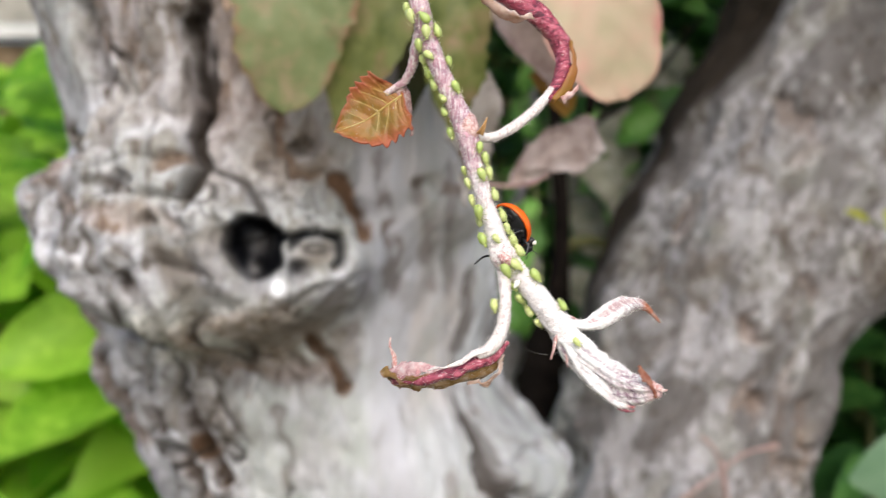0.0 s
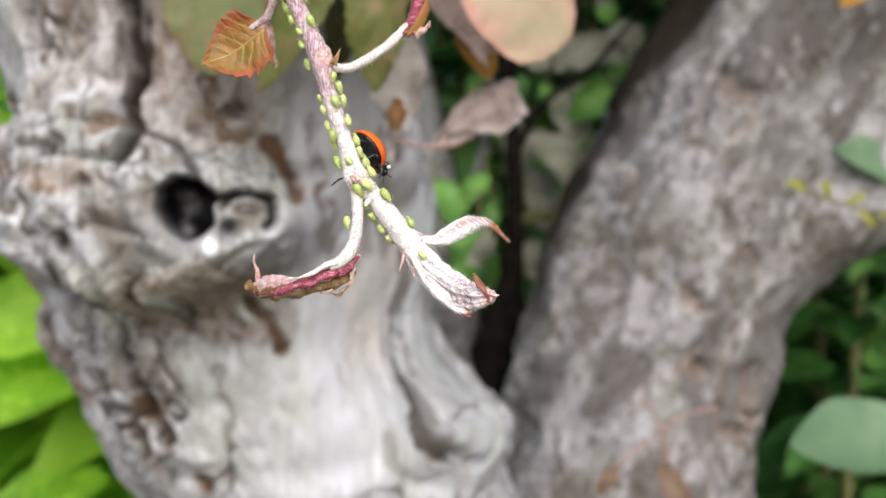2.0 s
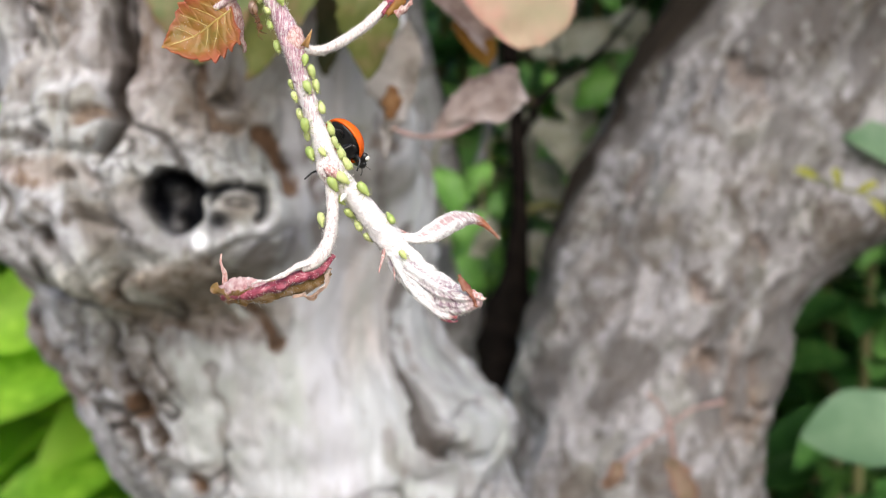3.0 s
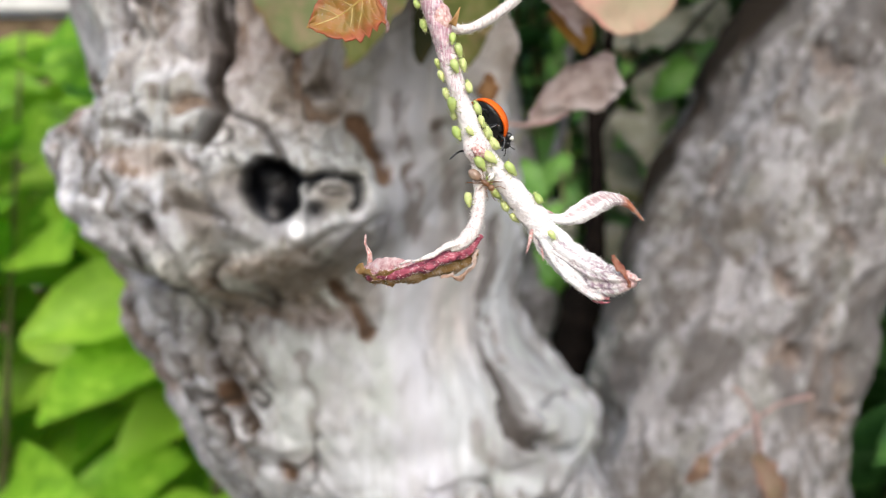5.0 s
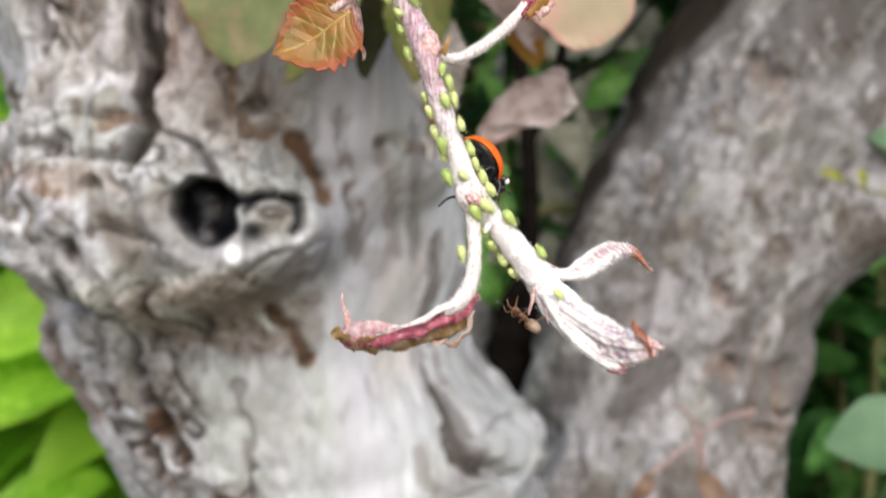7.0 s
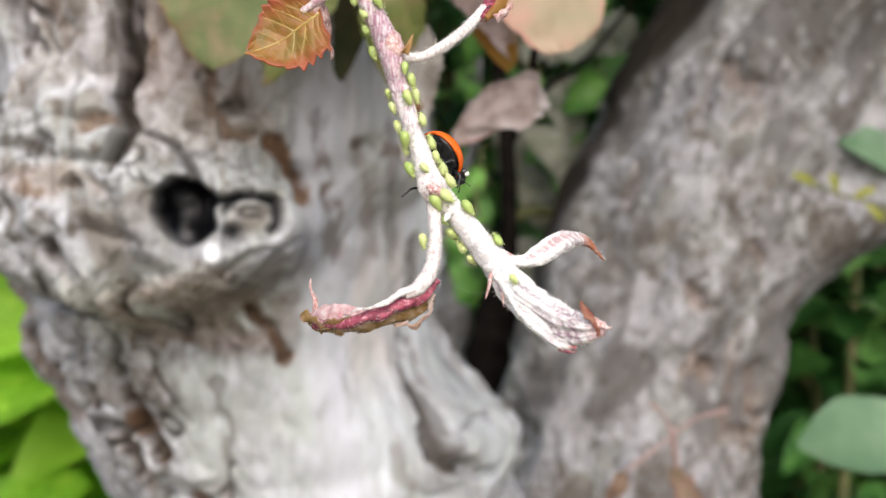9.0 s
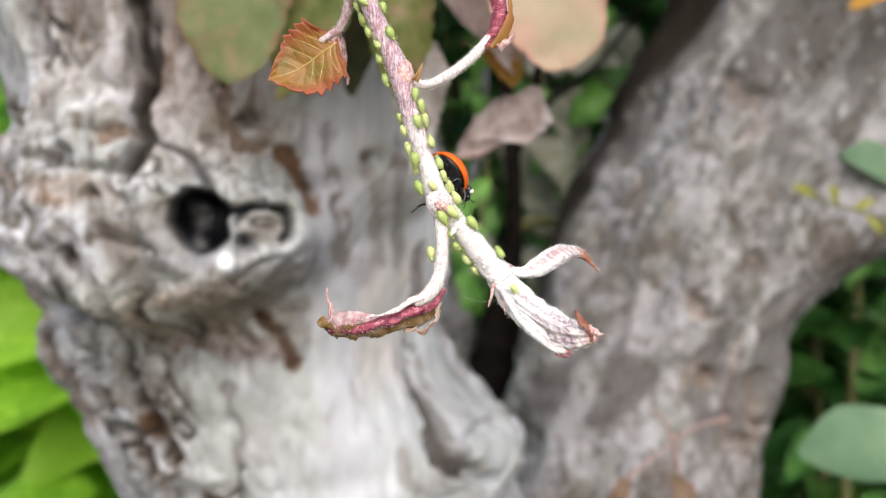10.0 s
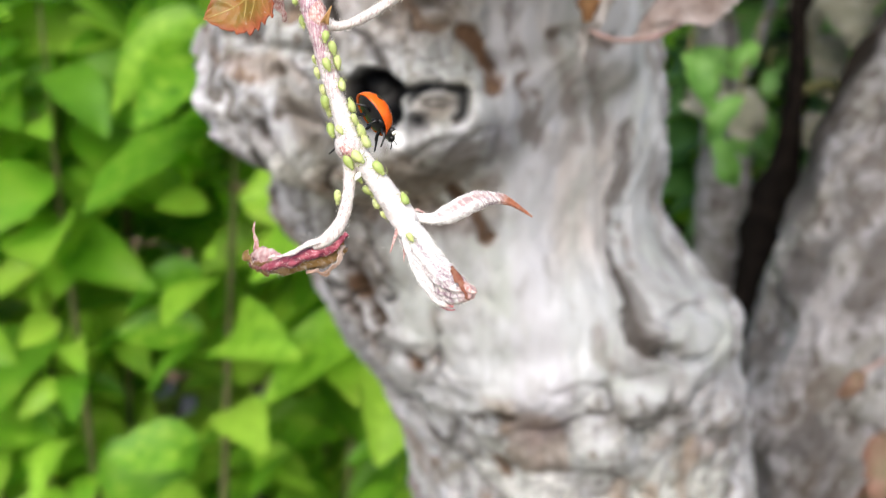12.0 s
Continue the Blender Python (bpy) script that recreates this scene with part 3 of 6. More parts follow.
    for pts, wide, sink, brown in (
        ([(-0.0800, 1.075), (-0.0768, 1.060), (-0.0757, 1.050), (-0.0762, 1.0405), (-0.0760, 1.031), (-0.0770, 1.0225), (-0.0805, 1.0155)], 0.0036, 0.014, 0.3),
        ([(-0.1320, 1.0405), (-0.1305, 1.0350)], 0.0046, 0.014, 0.3),
        ([(-0.1390, 1.0345), (-0.1265, 1.0345), (-0.1160, 1.0310)], 0.0034, 0.006, 0.3),
        ([(-0.1185, 1.0780), (-0.1100, 1.0550), (-0.1065, 1.0360)], 0.0040, 0.005, 0.25),
        ([(-0.0845, 1.0295), (-0.0815, 1.0287)], 0.0032, 0.004, 0.8),
        ([(-0.1050, 1.0205), (-0.1025, 1.0190)], 0.0034, 0.006, 0.5),
        ([(-0.0925, 1.0085), (-0.0900, 1.0050)], 0.0030, 0.006, 0.4),
        ([(-0.0995, 1.0800), (-0.0985, 1.0650), (-0.0970, 1.0520)], 0.0036, 0.002, 0.45),
        ([(-0.0540, 1.0420), (-0.0500, 1.0310), (-0.0420, 1.0250)], 0.0036, 0.004, 0.85),
        ([(-0.0470, 1.0330), (-0.0410, 1.0345)], 0.0030, 0.006, 0.3),
        ([(-0.0355, 1.0225), (-0.0300, 1.0130), (-0.0262, 1.0050)], 0.0034, 0.003, 1.0),
        ([(-0.0454, 0.9685), (-0.0362, 0.9490)], 0.0036, 0.005, 0.95),
        ([(-0.0545, 0.9650), (-0.0520, 0.9560)], 0.0030, 0.003, 0.5),
        ([(-0.0955, 0.9425), (-0.0874, 0.9230), (-0.0852, 0.9120)], 0.0046, 0.008, 0.6),
        ([(-0.0735, 0.9555), (-0.0728, 0.9500)], 0.0055, 0.004, 0.8),
        ([(-0.1175, 0.9500), (-0.1090, 0.9330)], 0.0046, 0.008, 0.6),
        ([(-0.1350, 0.9500), (-0.1310, 0.9360)], 0.0046, 0.007, 0.6),
        ([(-0.1000, 0.9200), (-0.0965, 0.9020)], 0.0040, 0.006, 0.6),
        ([(-0.0930, 0.9280), (-0.0905, 0.9220)], 0.0036, 0.001, 1.0),
        ([(-0.0610, 0.9410), (-0.0575, 0.9100)], 0.0026, 0.003, 0.25),
        ([(-0.0705, 0.8960), (-0.0690, 0.8930)], 0.0040, 0.003, 1.0),
        ([(-0.0480, 0.8690), (-0.0330, 0.8715)], 0.0042, 0.008, 0.5),
        ([(-0.0400, 0.8450), (-0.0385, 0.8400)], 0.0050, 0.004, 0.9),
        ([(-0.019, 1.0083), (-0.018, 0.998)], 0.0026, 0.003, 0.7),
        ([(-0.0079, 1.018), (-0.0048, 1.002), (-0.0028, 0.985)], 0.0036, 0.0015, 0.35),
        ([(-0.008, 1.0225), (0.008, 1.021)], 0.0034, 0.003, 0.6),
        ([(0.0178, 0.9480), (0.0165, 0.9320), (0.0160, 0.9200), (0.0172, 0.9080), (0.0212, 0.9012), (0.0265, 0.9000)], 0.0036, 0.009, 0.15),
        ([(0.0190, 0.9260), (0.0195, 0.9150)], 0.0050, 0.006, 0.1),
        ([(-0.021, 1.03), (-0.019, 1.01), (-0.017, 0.985)], 0.0028, 0.003, 0.4),
        ([(0.0035, 1.03), (0.004, 1.0), (0.008, 0.97)], 0.0026, 0.003, 0.25),
        ([(0.014, 0.99), (0.018, 0.96), (0.022, 0.935)], 0.0038, 0.005, 0.45),
        ([(0.0060, 0.9120), (0.0040, 0.9000), (0.0100, 0.8930)], 0.0034, 0.002, 0.25),
    ):
        m = scar(X + wob, Z + wob, pts, wide * 1.25) * front
        deep = np.maximum(deep, m * sink)
        rot = np.maximum(rot, m * brown * ragged)
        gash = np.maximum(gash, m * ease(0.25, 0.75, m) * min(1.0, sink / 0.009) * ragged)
    h -= deep * (1 - 0.65 * bald)
    # knots and swirls at the foot of the fork
    for bx, bz, w, up in ((-0.019, 0.8816, 0.015, 0.007), (0.014, 0.874, 0.014, 0.010), (0.034, 0.880, 0.012, 0.006), (-0.040, 0.868, 0.016, 0.008),
                          (0.002, 0.855, 0.015, 0.012), (-0.0005, 0.893, 0.010, 0.003), (0.046, 0.866, 0.014, 0.010)):
        h += up * np.exp(-(((X - bx) / w) ** 2 + ((Z - bz) / (w * 0.8)) ** 2) ** 1.3) * front
    low = ease(0.900, 0.878, Z + 0.006 * n3(50, 50, 2, 79))
    swirl = billow(30, 34, 81)
    h += low * 0.0055 * (np.minimum(swirl, 0.5) - 0.2) * front
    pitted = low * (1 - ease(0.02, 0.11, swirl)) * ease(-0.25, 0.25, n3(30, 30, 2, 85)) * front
    h -= 0.002 * pitted
    # hollow beside the round knob
    kd = ((X - 0.036) / 0.019) ** 2 + ((Z - 0.905) / 0.019) ** 2
    h += 0.010 * np.exp(-kd ** 1.6) * ease(-0.1, 0.2, dx) * ease(0.35, -0.2, dy)
    h -= 0.006 * np.exp(-((np.sqrt(kd) - 0.55) / 0.12) ** 2) * ease(0.2, 0.5, -dy) * (dx > 0)
    h += 0.006 * np.exp(-(((X - 0.0240) / 0.0050) ** 2 + ((Z - 0.9072) / 0.0050) ** 2) ** 2) * front
    inner = np.exp(-(R2 / 0.0050) ** 4) * front
    rot = np.maximum(np.maximum(rot, 0.3 * inner), 0.35 * lip * ease(-0.4, 0.4, n3(90, 90, 2, 47)))
    # browner upper bark, which also paints in shade from the leaves above
    rot = np.maximum(rot, (0.30 + 0.25 * n3(60, 22, 3, 89)) * front * (1 - 0.85 * column) * ease(-0.02, -0.05, X) * ease(1.030, 1.048, Z + 0.02 * ease(-0.082, -0.072, X)))
    rot = np.maximum(rot, 0.5 * (1 - bald) * (1 - column) * ease(0.25, 0.6, n3(42, 30, 3, 95)) * front)
    coarse = np.clip(0.3 + 0.5 * ease(-0.040, -0.075, X) + 0.3 * burr + 0.25 * low, 0, 1) * front * (1 - 0.8 * column) + 0.3 * (1 - front)
    coarse = np.clip(coarse + 0.6 * ease(0.992, 0.980, Z) * ease(-0.115, -0.095, X) * burr + 0.35 * ease(0.965, 0.95, Z) * ease(-0.07, -0.09, X), 0, 1)
    coarse *= 0.25 + 0.75 * ease(-0.3, 0.4, n3(30, 22, 3, 87))
    coarse *= 1 - 0.7 * below * np.exp(-((R1 - 0.015) / 0.006) ** 2)
    P = np.stack([Xb + h * dx, Y + h * dy, Z + 0 * X], -1)
    # near-black rotten wood, with the shade of hole and arc painted in
    hole_dark = np.clip(black * 1.0 + arc * 0.95 + inner * np.clip(0.8 * n3(230, 230, 2, 59), 0, 0.4), 0, 1) * front
    bare = np.exp(-(((X + 0.0522) / 0.0026) ** 2 + ((Z - 0.9872) / 0.0034) ** 2) ** 2) * front
    P[..., 1] -= 0.003 * bare
    # pale glints inside the hole, painted by thinning its dark
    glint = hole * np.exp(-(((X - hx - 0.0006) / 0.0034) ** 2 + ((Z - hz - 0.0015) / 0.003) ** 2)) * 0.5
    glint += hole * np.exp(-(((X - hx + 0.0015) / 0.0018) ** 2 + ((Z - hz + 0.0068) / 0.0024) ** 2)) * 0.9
    hole_dark = hole_dark * (1 - 0.85 * glint)
    moss = (ease(0.990, 0.974, Z) * ease(0.955, 0.962, Z) * ease(-0.115, -0.095, X) * ease(-0.025, -0.045, X) + 0.6 * ease(0.25, 0.55, n3(22, 16, 3, 93))) * front * (1 - 0.8 * bald)
    # greyer on the right flank and towards the foot, in uneven patches
    low_grey = np.clip(0.36 + 0.4 * n3(60, 30, 3, 101), 0, 0.8) * ease(0.000, 0.016, X + edge) * ease(0.965, 0.935, Z + edge) * ease(0.885, 0.900, Z + edge) * (dy < 0.6)
    low_grey = np.maximum(low_grey, np.clip(0.1 + 0.35 * n3(36, 26, 3, 105), 0, 0.6) * front * ease(0.93, 0.905, Z) * ease(-0.06, -0.045, X))
    bands = 0.004 * n3(50, 8, 3, 91)
    lilac = ease(-0.030, -0.024, X + bands) * ease(-0.006, -0.012, X + bands)
    tan = ease(-0.013, -0.009, X + bands) * ease(0.018, 0.010, X + bands) * ease(0.925, 0.95, Z) * (1 - 0.6 * ease(0.98, 1.0, Z))
    tan = np.maximum(tan, 0.7 * ease(-0.118, -0.112, X + bands) * ease(-0.09, -0.10, X + bands))
    lilac = np.maximum(lilac, (0.1 + 0.6 * below) * np.exp(-((R1 - 0.0140) / 0.005) ** 2) * (1 - bare) * front * (0.6 + 0.4 * n3(150, 150, 2, 67)))
    knots = 0.85 * low * ease(-0.15, 0.3, n3(44, 44, 3, 97)) * ease(0.035, 0.015, X)
    # dark cracks, with shade of creases and burr lip put into the colour
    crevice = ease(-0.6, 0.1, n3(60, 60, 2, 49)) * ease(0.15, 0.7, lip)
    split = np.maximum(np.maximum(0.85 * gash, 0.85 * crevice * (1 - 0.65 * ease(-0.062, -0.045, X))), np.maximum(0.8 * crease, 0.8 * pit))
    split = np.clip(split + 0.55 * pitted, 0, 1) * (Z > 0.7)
    bald = np.clip(np.maximum(bald, 0.8 * knots) * (1 - 0.6 * rot), 0, 1)
    return grid_mesh("trunk", P, closed=True, attrs={"rot": rot, "hole_dark": hole_dark, "bare": bare, "coarse": coarse, "bald": bald, "lilac": lilac, "tan": tan, "fissure_and_shade": split, "moss": np.clip(moss, 0, 1), "blotch": low_grey})


def trunk_right():
    levels = [(0.0, 0.07, 0.68, 0.13), (0.3, 0.085, 0.70, 0.10), (0.6, 0.115, 0.735, 0.092), (0.813, 0.149, 0.752, 0.088), (0.873, 0.159, 0.755, 0.088),
              (0.92, 0.170, 0.757, 0.088), (0.96, 0.186, 0.758, 0.089), (1.025, 0.213, 0.76, 0.092), (1.083, 0.246, 0.76, 0.094), (1.15, 0.285, 0.76, 0.096),
              (1.5, 0.45, 0.76, 0.09), (2.2, 0.8, 0.8, 0.06)]
    z, cx, cy, r, a = trunk_grid(levels, (0.76, 1.18), 330, 0.0015)
    Z, A = np.meshgrid(z, a, indexing="ij")
    dx, dy = np.cos(A), np.sin(A)
    X, Y = cx[:, None] + r[:, None] * dx, cy[:, None] + r[:, None] * dy
    front = ease(0.0, 0.35, -dy)
    lean = np.stack([X - 0.45 * (Z - 0.9), Y, Z], -1).reshape(-1, 3)

    def n3(fx, fz, octaves, seed, gain=0.5):
        return fbm(lean * np.array([fx, fx, fz]), octaves, seed, gain).reshape(X.shape)

    h = 0.0028 * n3(42, 14, 3, 103) + 0.007 * n3(24, 20, 3, 109) + 0.0016 * (0.4 - np.abs(n3(60, 42, 3, 121))) + 0.001 * n3(220, 120, 2, 131)
    # limb that leaves towards the side
    h += 0.10 * np.exp(-(((Z - 1.05) / 0.075) ** 2) ** 1.5) * ease(0.55, 1.0, dx)
    rot, deep = np.zeros_like(X), np.zeros_like(X)
    wob = 0.007 * n3(60, 60, 3, 171)
    for pts, wide, sink, brown in (
        ([(0.186, 0.913), (0.188, 0.903)], 0.010, 0.006, 0.35),
        ([(0.181, 0.955), (0.185, 0.945)], 0.008, 0.006, 0.4),
        ([(0.215, 0.93), (0.207, 0.89), (0.21, 0.86)], 0.006, 0.006, 0.25),
        ([(0.205, 1.085), (0.218, 1.062)], 0.010, 0.004, 0.2),
        ([(0.15, 1.03), (0.145, 1.01)], 0.006, 0.004, 0.3),
        ([(0.227, 0.905), (0.222, 0.86)], 0.006, 0.008, 0.4),
        ([(0.225, 0.985), (0.232, 0.975)], 0.006, 0.005, 0.4),
    ):
        m = scar(X + wob, Z + wob, pts, wide * 1.2) * front
        deep, rot = np.maximum(deep, m * sink), np.maximum(rot, m * brown)
    h -= deep
    # shade of the turned-away left flank, painted into the bark colour
    flank_shade = ease(-0.84, -0.97, dx + 0.06 * n3(40, 10, 3, 191) - 0.20 * ease(1.06, 1.14, Z)) * ease(0.90, 1.0, Z) * ease(0.8, 0.3, dy)
    # dark bark blotches, made denser upwards to paint in the shade there
    blotch = np.maximum(ease(0.12, 0.5, n3(26, 17, 3, 193)), ease(0.05, 0.4, n3(30, 20, 3, 195) + 0.4 * ease(1.06, 1.13, Z) - 0.2))
    blotch *= 1 - 0.55 * np.exp(-((Z - 1.0) / 0.05) ** 2)
    P = np.stack([X + h * dx, Y + h * dy, Z + 0 * X], -1)
    return grid_mesh("trunk", P, closed=True, attrs={"rot": rot, "hole_dark": 0 * X, "fissure_and_shade": flank_shade, "bare": 0 * X, "coarse": 0.8 * ease(-0.3, 0.4, n3(26, 20, 3, 187)), "blotch": blotch})


tree = thing("apple_tree", pose(0, 0, 0), "old apple tree with grey cracked bark and rotten knot hole", "tree")
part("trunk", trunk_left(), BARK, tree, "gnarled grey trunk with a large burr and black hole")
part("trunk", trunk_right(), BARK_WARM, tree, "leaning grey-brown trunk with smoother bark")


def knob_mesh():
    """A round burl with a swirl on its face."""
    u = np.linspace(0.03, math.pi - 0.03, 70)
    a = np.linspace(0, 2 * math.pi, 110, endpoint=False)
    D = np.stack([np.sin(u)[:, None] * np.cos(a), np.sin(u)[:, None] * np.sin(a), np.cos(u)[:, None] + 0 * a], -1)
    face = np.array([-0.25, -0.95, -0.1])
    ang = np.arccos(np.clip(D @ (face / np.linalg.norm(face)), -1, 1))
    turn = np.arctan2(D[..., 2] + 0.1, D[..., 0] + 0.25)
    r = 1 + 0.10 * fbm(D.reshape(-1, 3) * 2.3, 3, 91).reshape(ang.shape) + 0.07 * np.sin(9 * ang - turn) * np.exp(-(ang / 0.9) ** 2) - 0.12 * np.exp(-((ang - 0.45) / 0.12) ** 2)
    P = np.array([0.0400, 0.512, 0.8985]) + D * r[..., None] * np.array([0.0190, 0.021, 0.0195])
    z = np.zeros(ang.shape)
    return grid_mesh("burl_knob", P, closed=True, caps=True, attrs={"rot": z + 0.35 * np.exp(-((ang - 0.45) / 0.15) ** 2), "hole_dark": z, "bare": z, "coarse": z + 0.3})


part("burl_knob", knob_mesh(), BARK, tree, "round grey burl with a swirl")


def crown():
    """Leaves added overhead, out of sight, to shade the trunks, and a leafy backing."""
    rng = np.random.default_rng(8)
    n = 6500
    c = np.stack([rng.uniform(-1.2, 1.7, n), rng.uniform(0.2, 2.3, n), rng.uniform(1.42, 2.6, n)], -1)
    keep = fbm(c * 2.2, 2, 9) > -0.25
    keep &= (c[:, 0] > 0.15) | ((c[:, 0] > -0.15) & (c[:, 1] > 0.8))
    c = c[keep]
    m = 3600
    back = np.stack([rng.uniform(-0.3, 1.9, m), rng.uniform(1.95, 2.4, m), rng.uniform(0.1, 2.5, m)], -1)
    # unseen sprays just above, added to block light on the right trunk
    hang = np.stack([rng.uniform(-0.05, 0.13, 80), rng.uniform(0.5, 0.72, 80), rng.uniform(1.25, 1.5, 80)], -1)
    over = np.stack([rng.uniform(0.1, 0.42, 150), rng.uniform(0.52, 0.72, 150), rng.uniform(1.24, 1.5, 150)], -1)
    c = np.vstack([c, back, hang, over])
    d = rng.normal(0, 1, c.shape) + np.array([0, -0.3, -0.5])
    d /= np.linalg.norm(d, axis=1)[:, None]
    s = np.cross(d, rng.normal(0, 1, c.shape))
    s /= np.linalg.norm(s, axis=1)[:, None]
    u = np.cross(s, d)
    size = rng.uniform(0.05, 0.09, len(c))[:, None]
    rows = [c, c + size * (0.4 * d + 0.26 * s), c + size * (0.45 * d - 0.05 * u), c + size * (0.4 * d - 0.26 * s), c + size * (0.75 * d + 0.18 * s), c + size * (0.8 * d - 0.08 * u), c + size * (0.75 * d - 0.18 * s), c + size * (d - 0.15 * u)]
    V = np.stack(rows, 1).reshape(-1, 3)
    base = (np.arange(len(c)) * 8)[:, None]
    F = np.concatenate([base + np.array(q) for q in ((1, 2, 5, 4), (2, 3, 6, 5))]).tolist() + np.concatenate([base + np.array(q) for q in ((0, 2, 1), (0, 3, 2), (4, 5, 7), (5, 6, 7))]).tolist()
    me = bpy.data.meshes.new("crown")
    me.from_pydata(V.tolist(), [], F)
    me.polygons.foreach_set("use_smooth", [True] * len(me.polygons))
    tagged(part("crown", me, DARK_MASS, tree, "green leaves added overhead and behind to shade the trunks"), kind="stuff")


crown()


# ---------------------------------------------------------------- shrubs and leaves behind
def simple_leaf(name, length, half, bend, fold, seed):
    """A pointed oval leaf from its foot along +y, upper side +z."""
    path = [(0, 0, 0), (0, length * 0.3, length * 0.04), (0, length * 0.65, length * (0.03 - bend * 0.35)), (0, length, -length * bend)]
    w = lambda s: half * (math.sin(math.pi * min(1, s * 0.93 + 0.05)) ** 0.8) * (1.15 - 0.45 * s) + 1e-5
    return leaf_sheet(name, path, w, lambda s: fold, (0, 0, 1), 12, 7, wrinkle=0.015, seed=seed)


def turn_to(direction, up):
    """A pose's turn whose y axis lies along direction and whose z axis lies towards up."""
    y = Vector(direction).normalized()
    x = y.cross(Vector(up)).normalized()
    z = x.cross(y)
    return Matrix((x, y, z)).transposed().to_4x4()


def shrub(label, rng, stems, size, material, mass, count, name="shrub", sag=0.5, facing=0.8, loose=0.55):
    """stems: (x, y, height, lean x, lean y). Leaves stand along each stem."""
    ob = thing(name, pose(stems[0][0], stems[0][1], 0), label, "shrub")
    shapes = [simple_leaf("leaf", 1.0, rng.uniform(0.27, 0.36), rng.uniform(0.0, 0.4), rng.uniform(0.15, 0.9), 200 + i) for i in range(5)]
    made, rest = 0, []
    x00, y00 = stems[0][0], stems[0][1]
    for x0, y0, top, lx, ly in stems:
        p = spline([(x0 - x00, y0 - y00, -0.03), (x0 - x00 + lx * 0.3, y0 - y00 + ly * 0.3, top * 0.4), (x0 - x00 + lx * 0.7, y0 - y00 + ly * 0.75, top * 0.75), (x0 - x00 + lx, y0 - y00 + ly, top)], 30)
        part("stem", tube("stem", p, np.linspace(0.008, 0.002, 30), 6), GREEN_STEM, ob)
        steps = int(top / (size * 0.29))
        for k in range(steps):
            f = 0.08 + 0.92 * (k + rng.random()) / steps
            base = p[min(29, int(f * 29))]
            for side in (0, 1):
                ang = k * 1.9 + side * math.pi + rng.uniform(-0.5, 0.5)
                d = Vector((math.cos(ang), math.sin(ang) - facing * 0.6, rng.uniform(-sag, sag * 0.5)))
                up = Vector((rng.uniform(-loose, loose), -facing + rng.uniform(-0.4, 0.4), 0.9))
                s = size * rng.uniform(0.45, 1.35)
                foot = Vector(base) + d.normalized() * size * 0.25
                m = Matrix.Translation(foot) @ turn_to(d, up) @ Matrix.Diagonal((s, s, s, 1))
                if made < count:
                    part("leaf", shapes[rng.randrange(5)], material, ob, m=m)
                    made += 1
                else:
                    rest.append((shapes[rng.randrange(5)], m))
    if rest:
        V, F, o = [], [], 0
        for me, m in rest:
            co = np.empty(len(me.vertices) * 3)
            me.vertices.foreach_get("co", co)
            co = co.reshape(-1, 3) @ np.array(m.to_3x3()).T + np.array(m.translation)
            V.append(co)
            F += [[v + o for v in pl.vertices] for pl in me.polygons]
            o += len(co)
        me = bpy.data.meshes.new("foliage")
        me.from_pydata(np.vstack(V).tolist(), [], F)
        me.polygons.foreach_set("use_smooth", [True] * len(me.polygons))
        tagged(part("foliage", me, mass, ob), kind="stuff")
    return ob


def shrubs():
    rng = random.Random(4)
    # bright shrub beside the tree
    stems = []
    for row, (y, n) in enumerate(((1.34, 11), (1.55, 12), (1.85, 12))):
        for i in range(n):
            x = -1.55 + 1.62 * (i + rng.uniform(0.1, 0.9)) / n
            stems.append((x, y + rng.uniform(-0.06, 0.06), rng.uniform(1.06, 1.22) + 0.03 * row, rng.uniform(-0.12, 0.12), rng.uniform(-0.16, 0.02)))
    stems.sort(key=lambda s: s[1])
    shrub("shrub with bright green pointed oval leaves beside the tree", rng, stems, 0.14, HEDGE, HEDGE_MASS, 300, sag=0.75, facing=0.7, loose=0.95)
    # darker growth behind the fork and beyond the other trunk
    stems = []
    for y, n in ((1.1, 12), (1.3, 16), (1.6, 18), (1.9, 20)):
        for i in range(n):
            x = -0.02 + 1.35 * (i + rng.uniform(0.1, 0.9)) / n
            stems.append((x, y + rng.uniform(-0.08, 0.08), rng.uniform(1.3, 1.75), rng.uniform(-0.12, 0.12), rng.uniform(-0.14, 0.05)))
    stems.sort(key=lambda s: s[1])
    shrub("shaded shrub with small dark green leaves behind the trunks", rng, stems, 0.074, DARK_LEAF, DARK_MASS, 300)


shrubs()


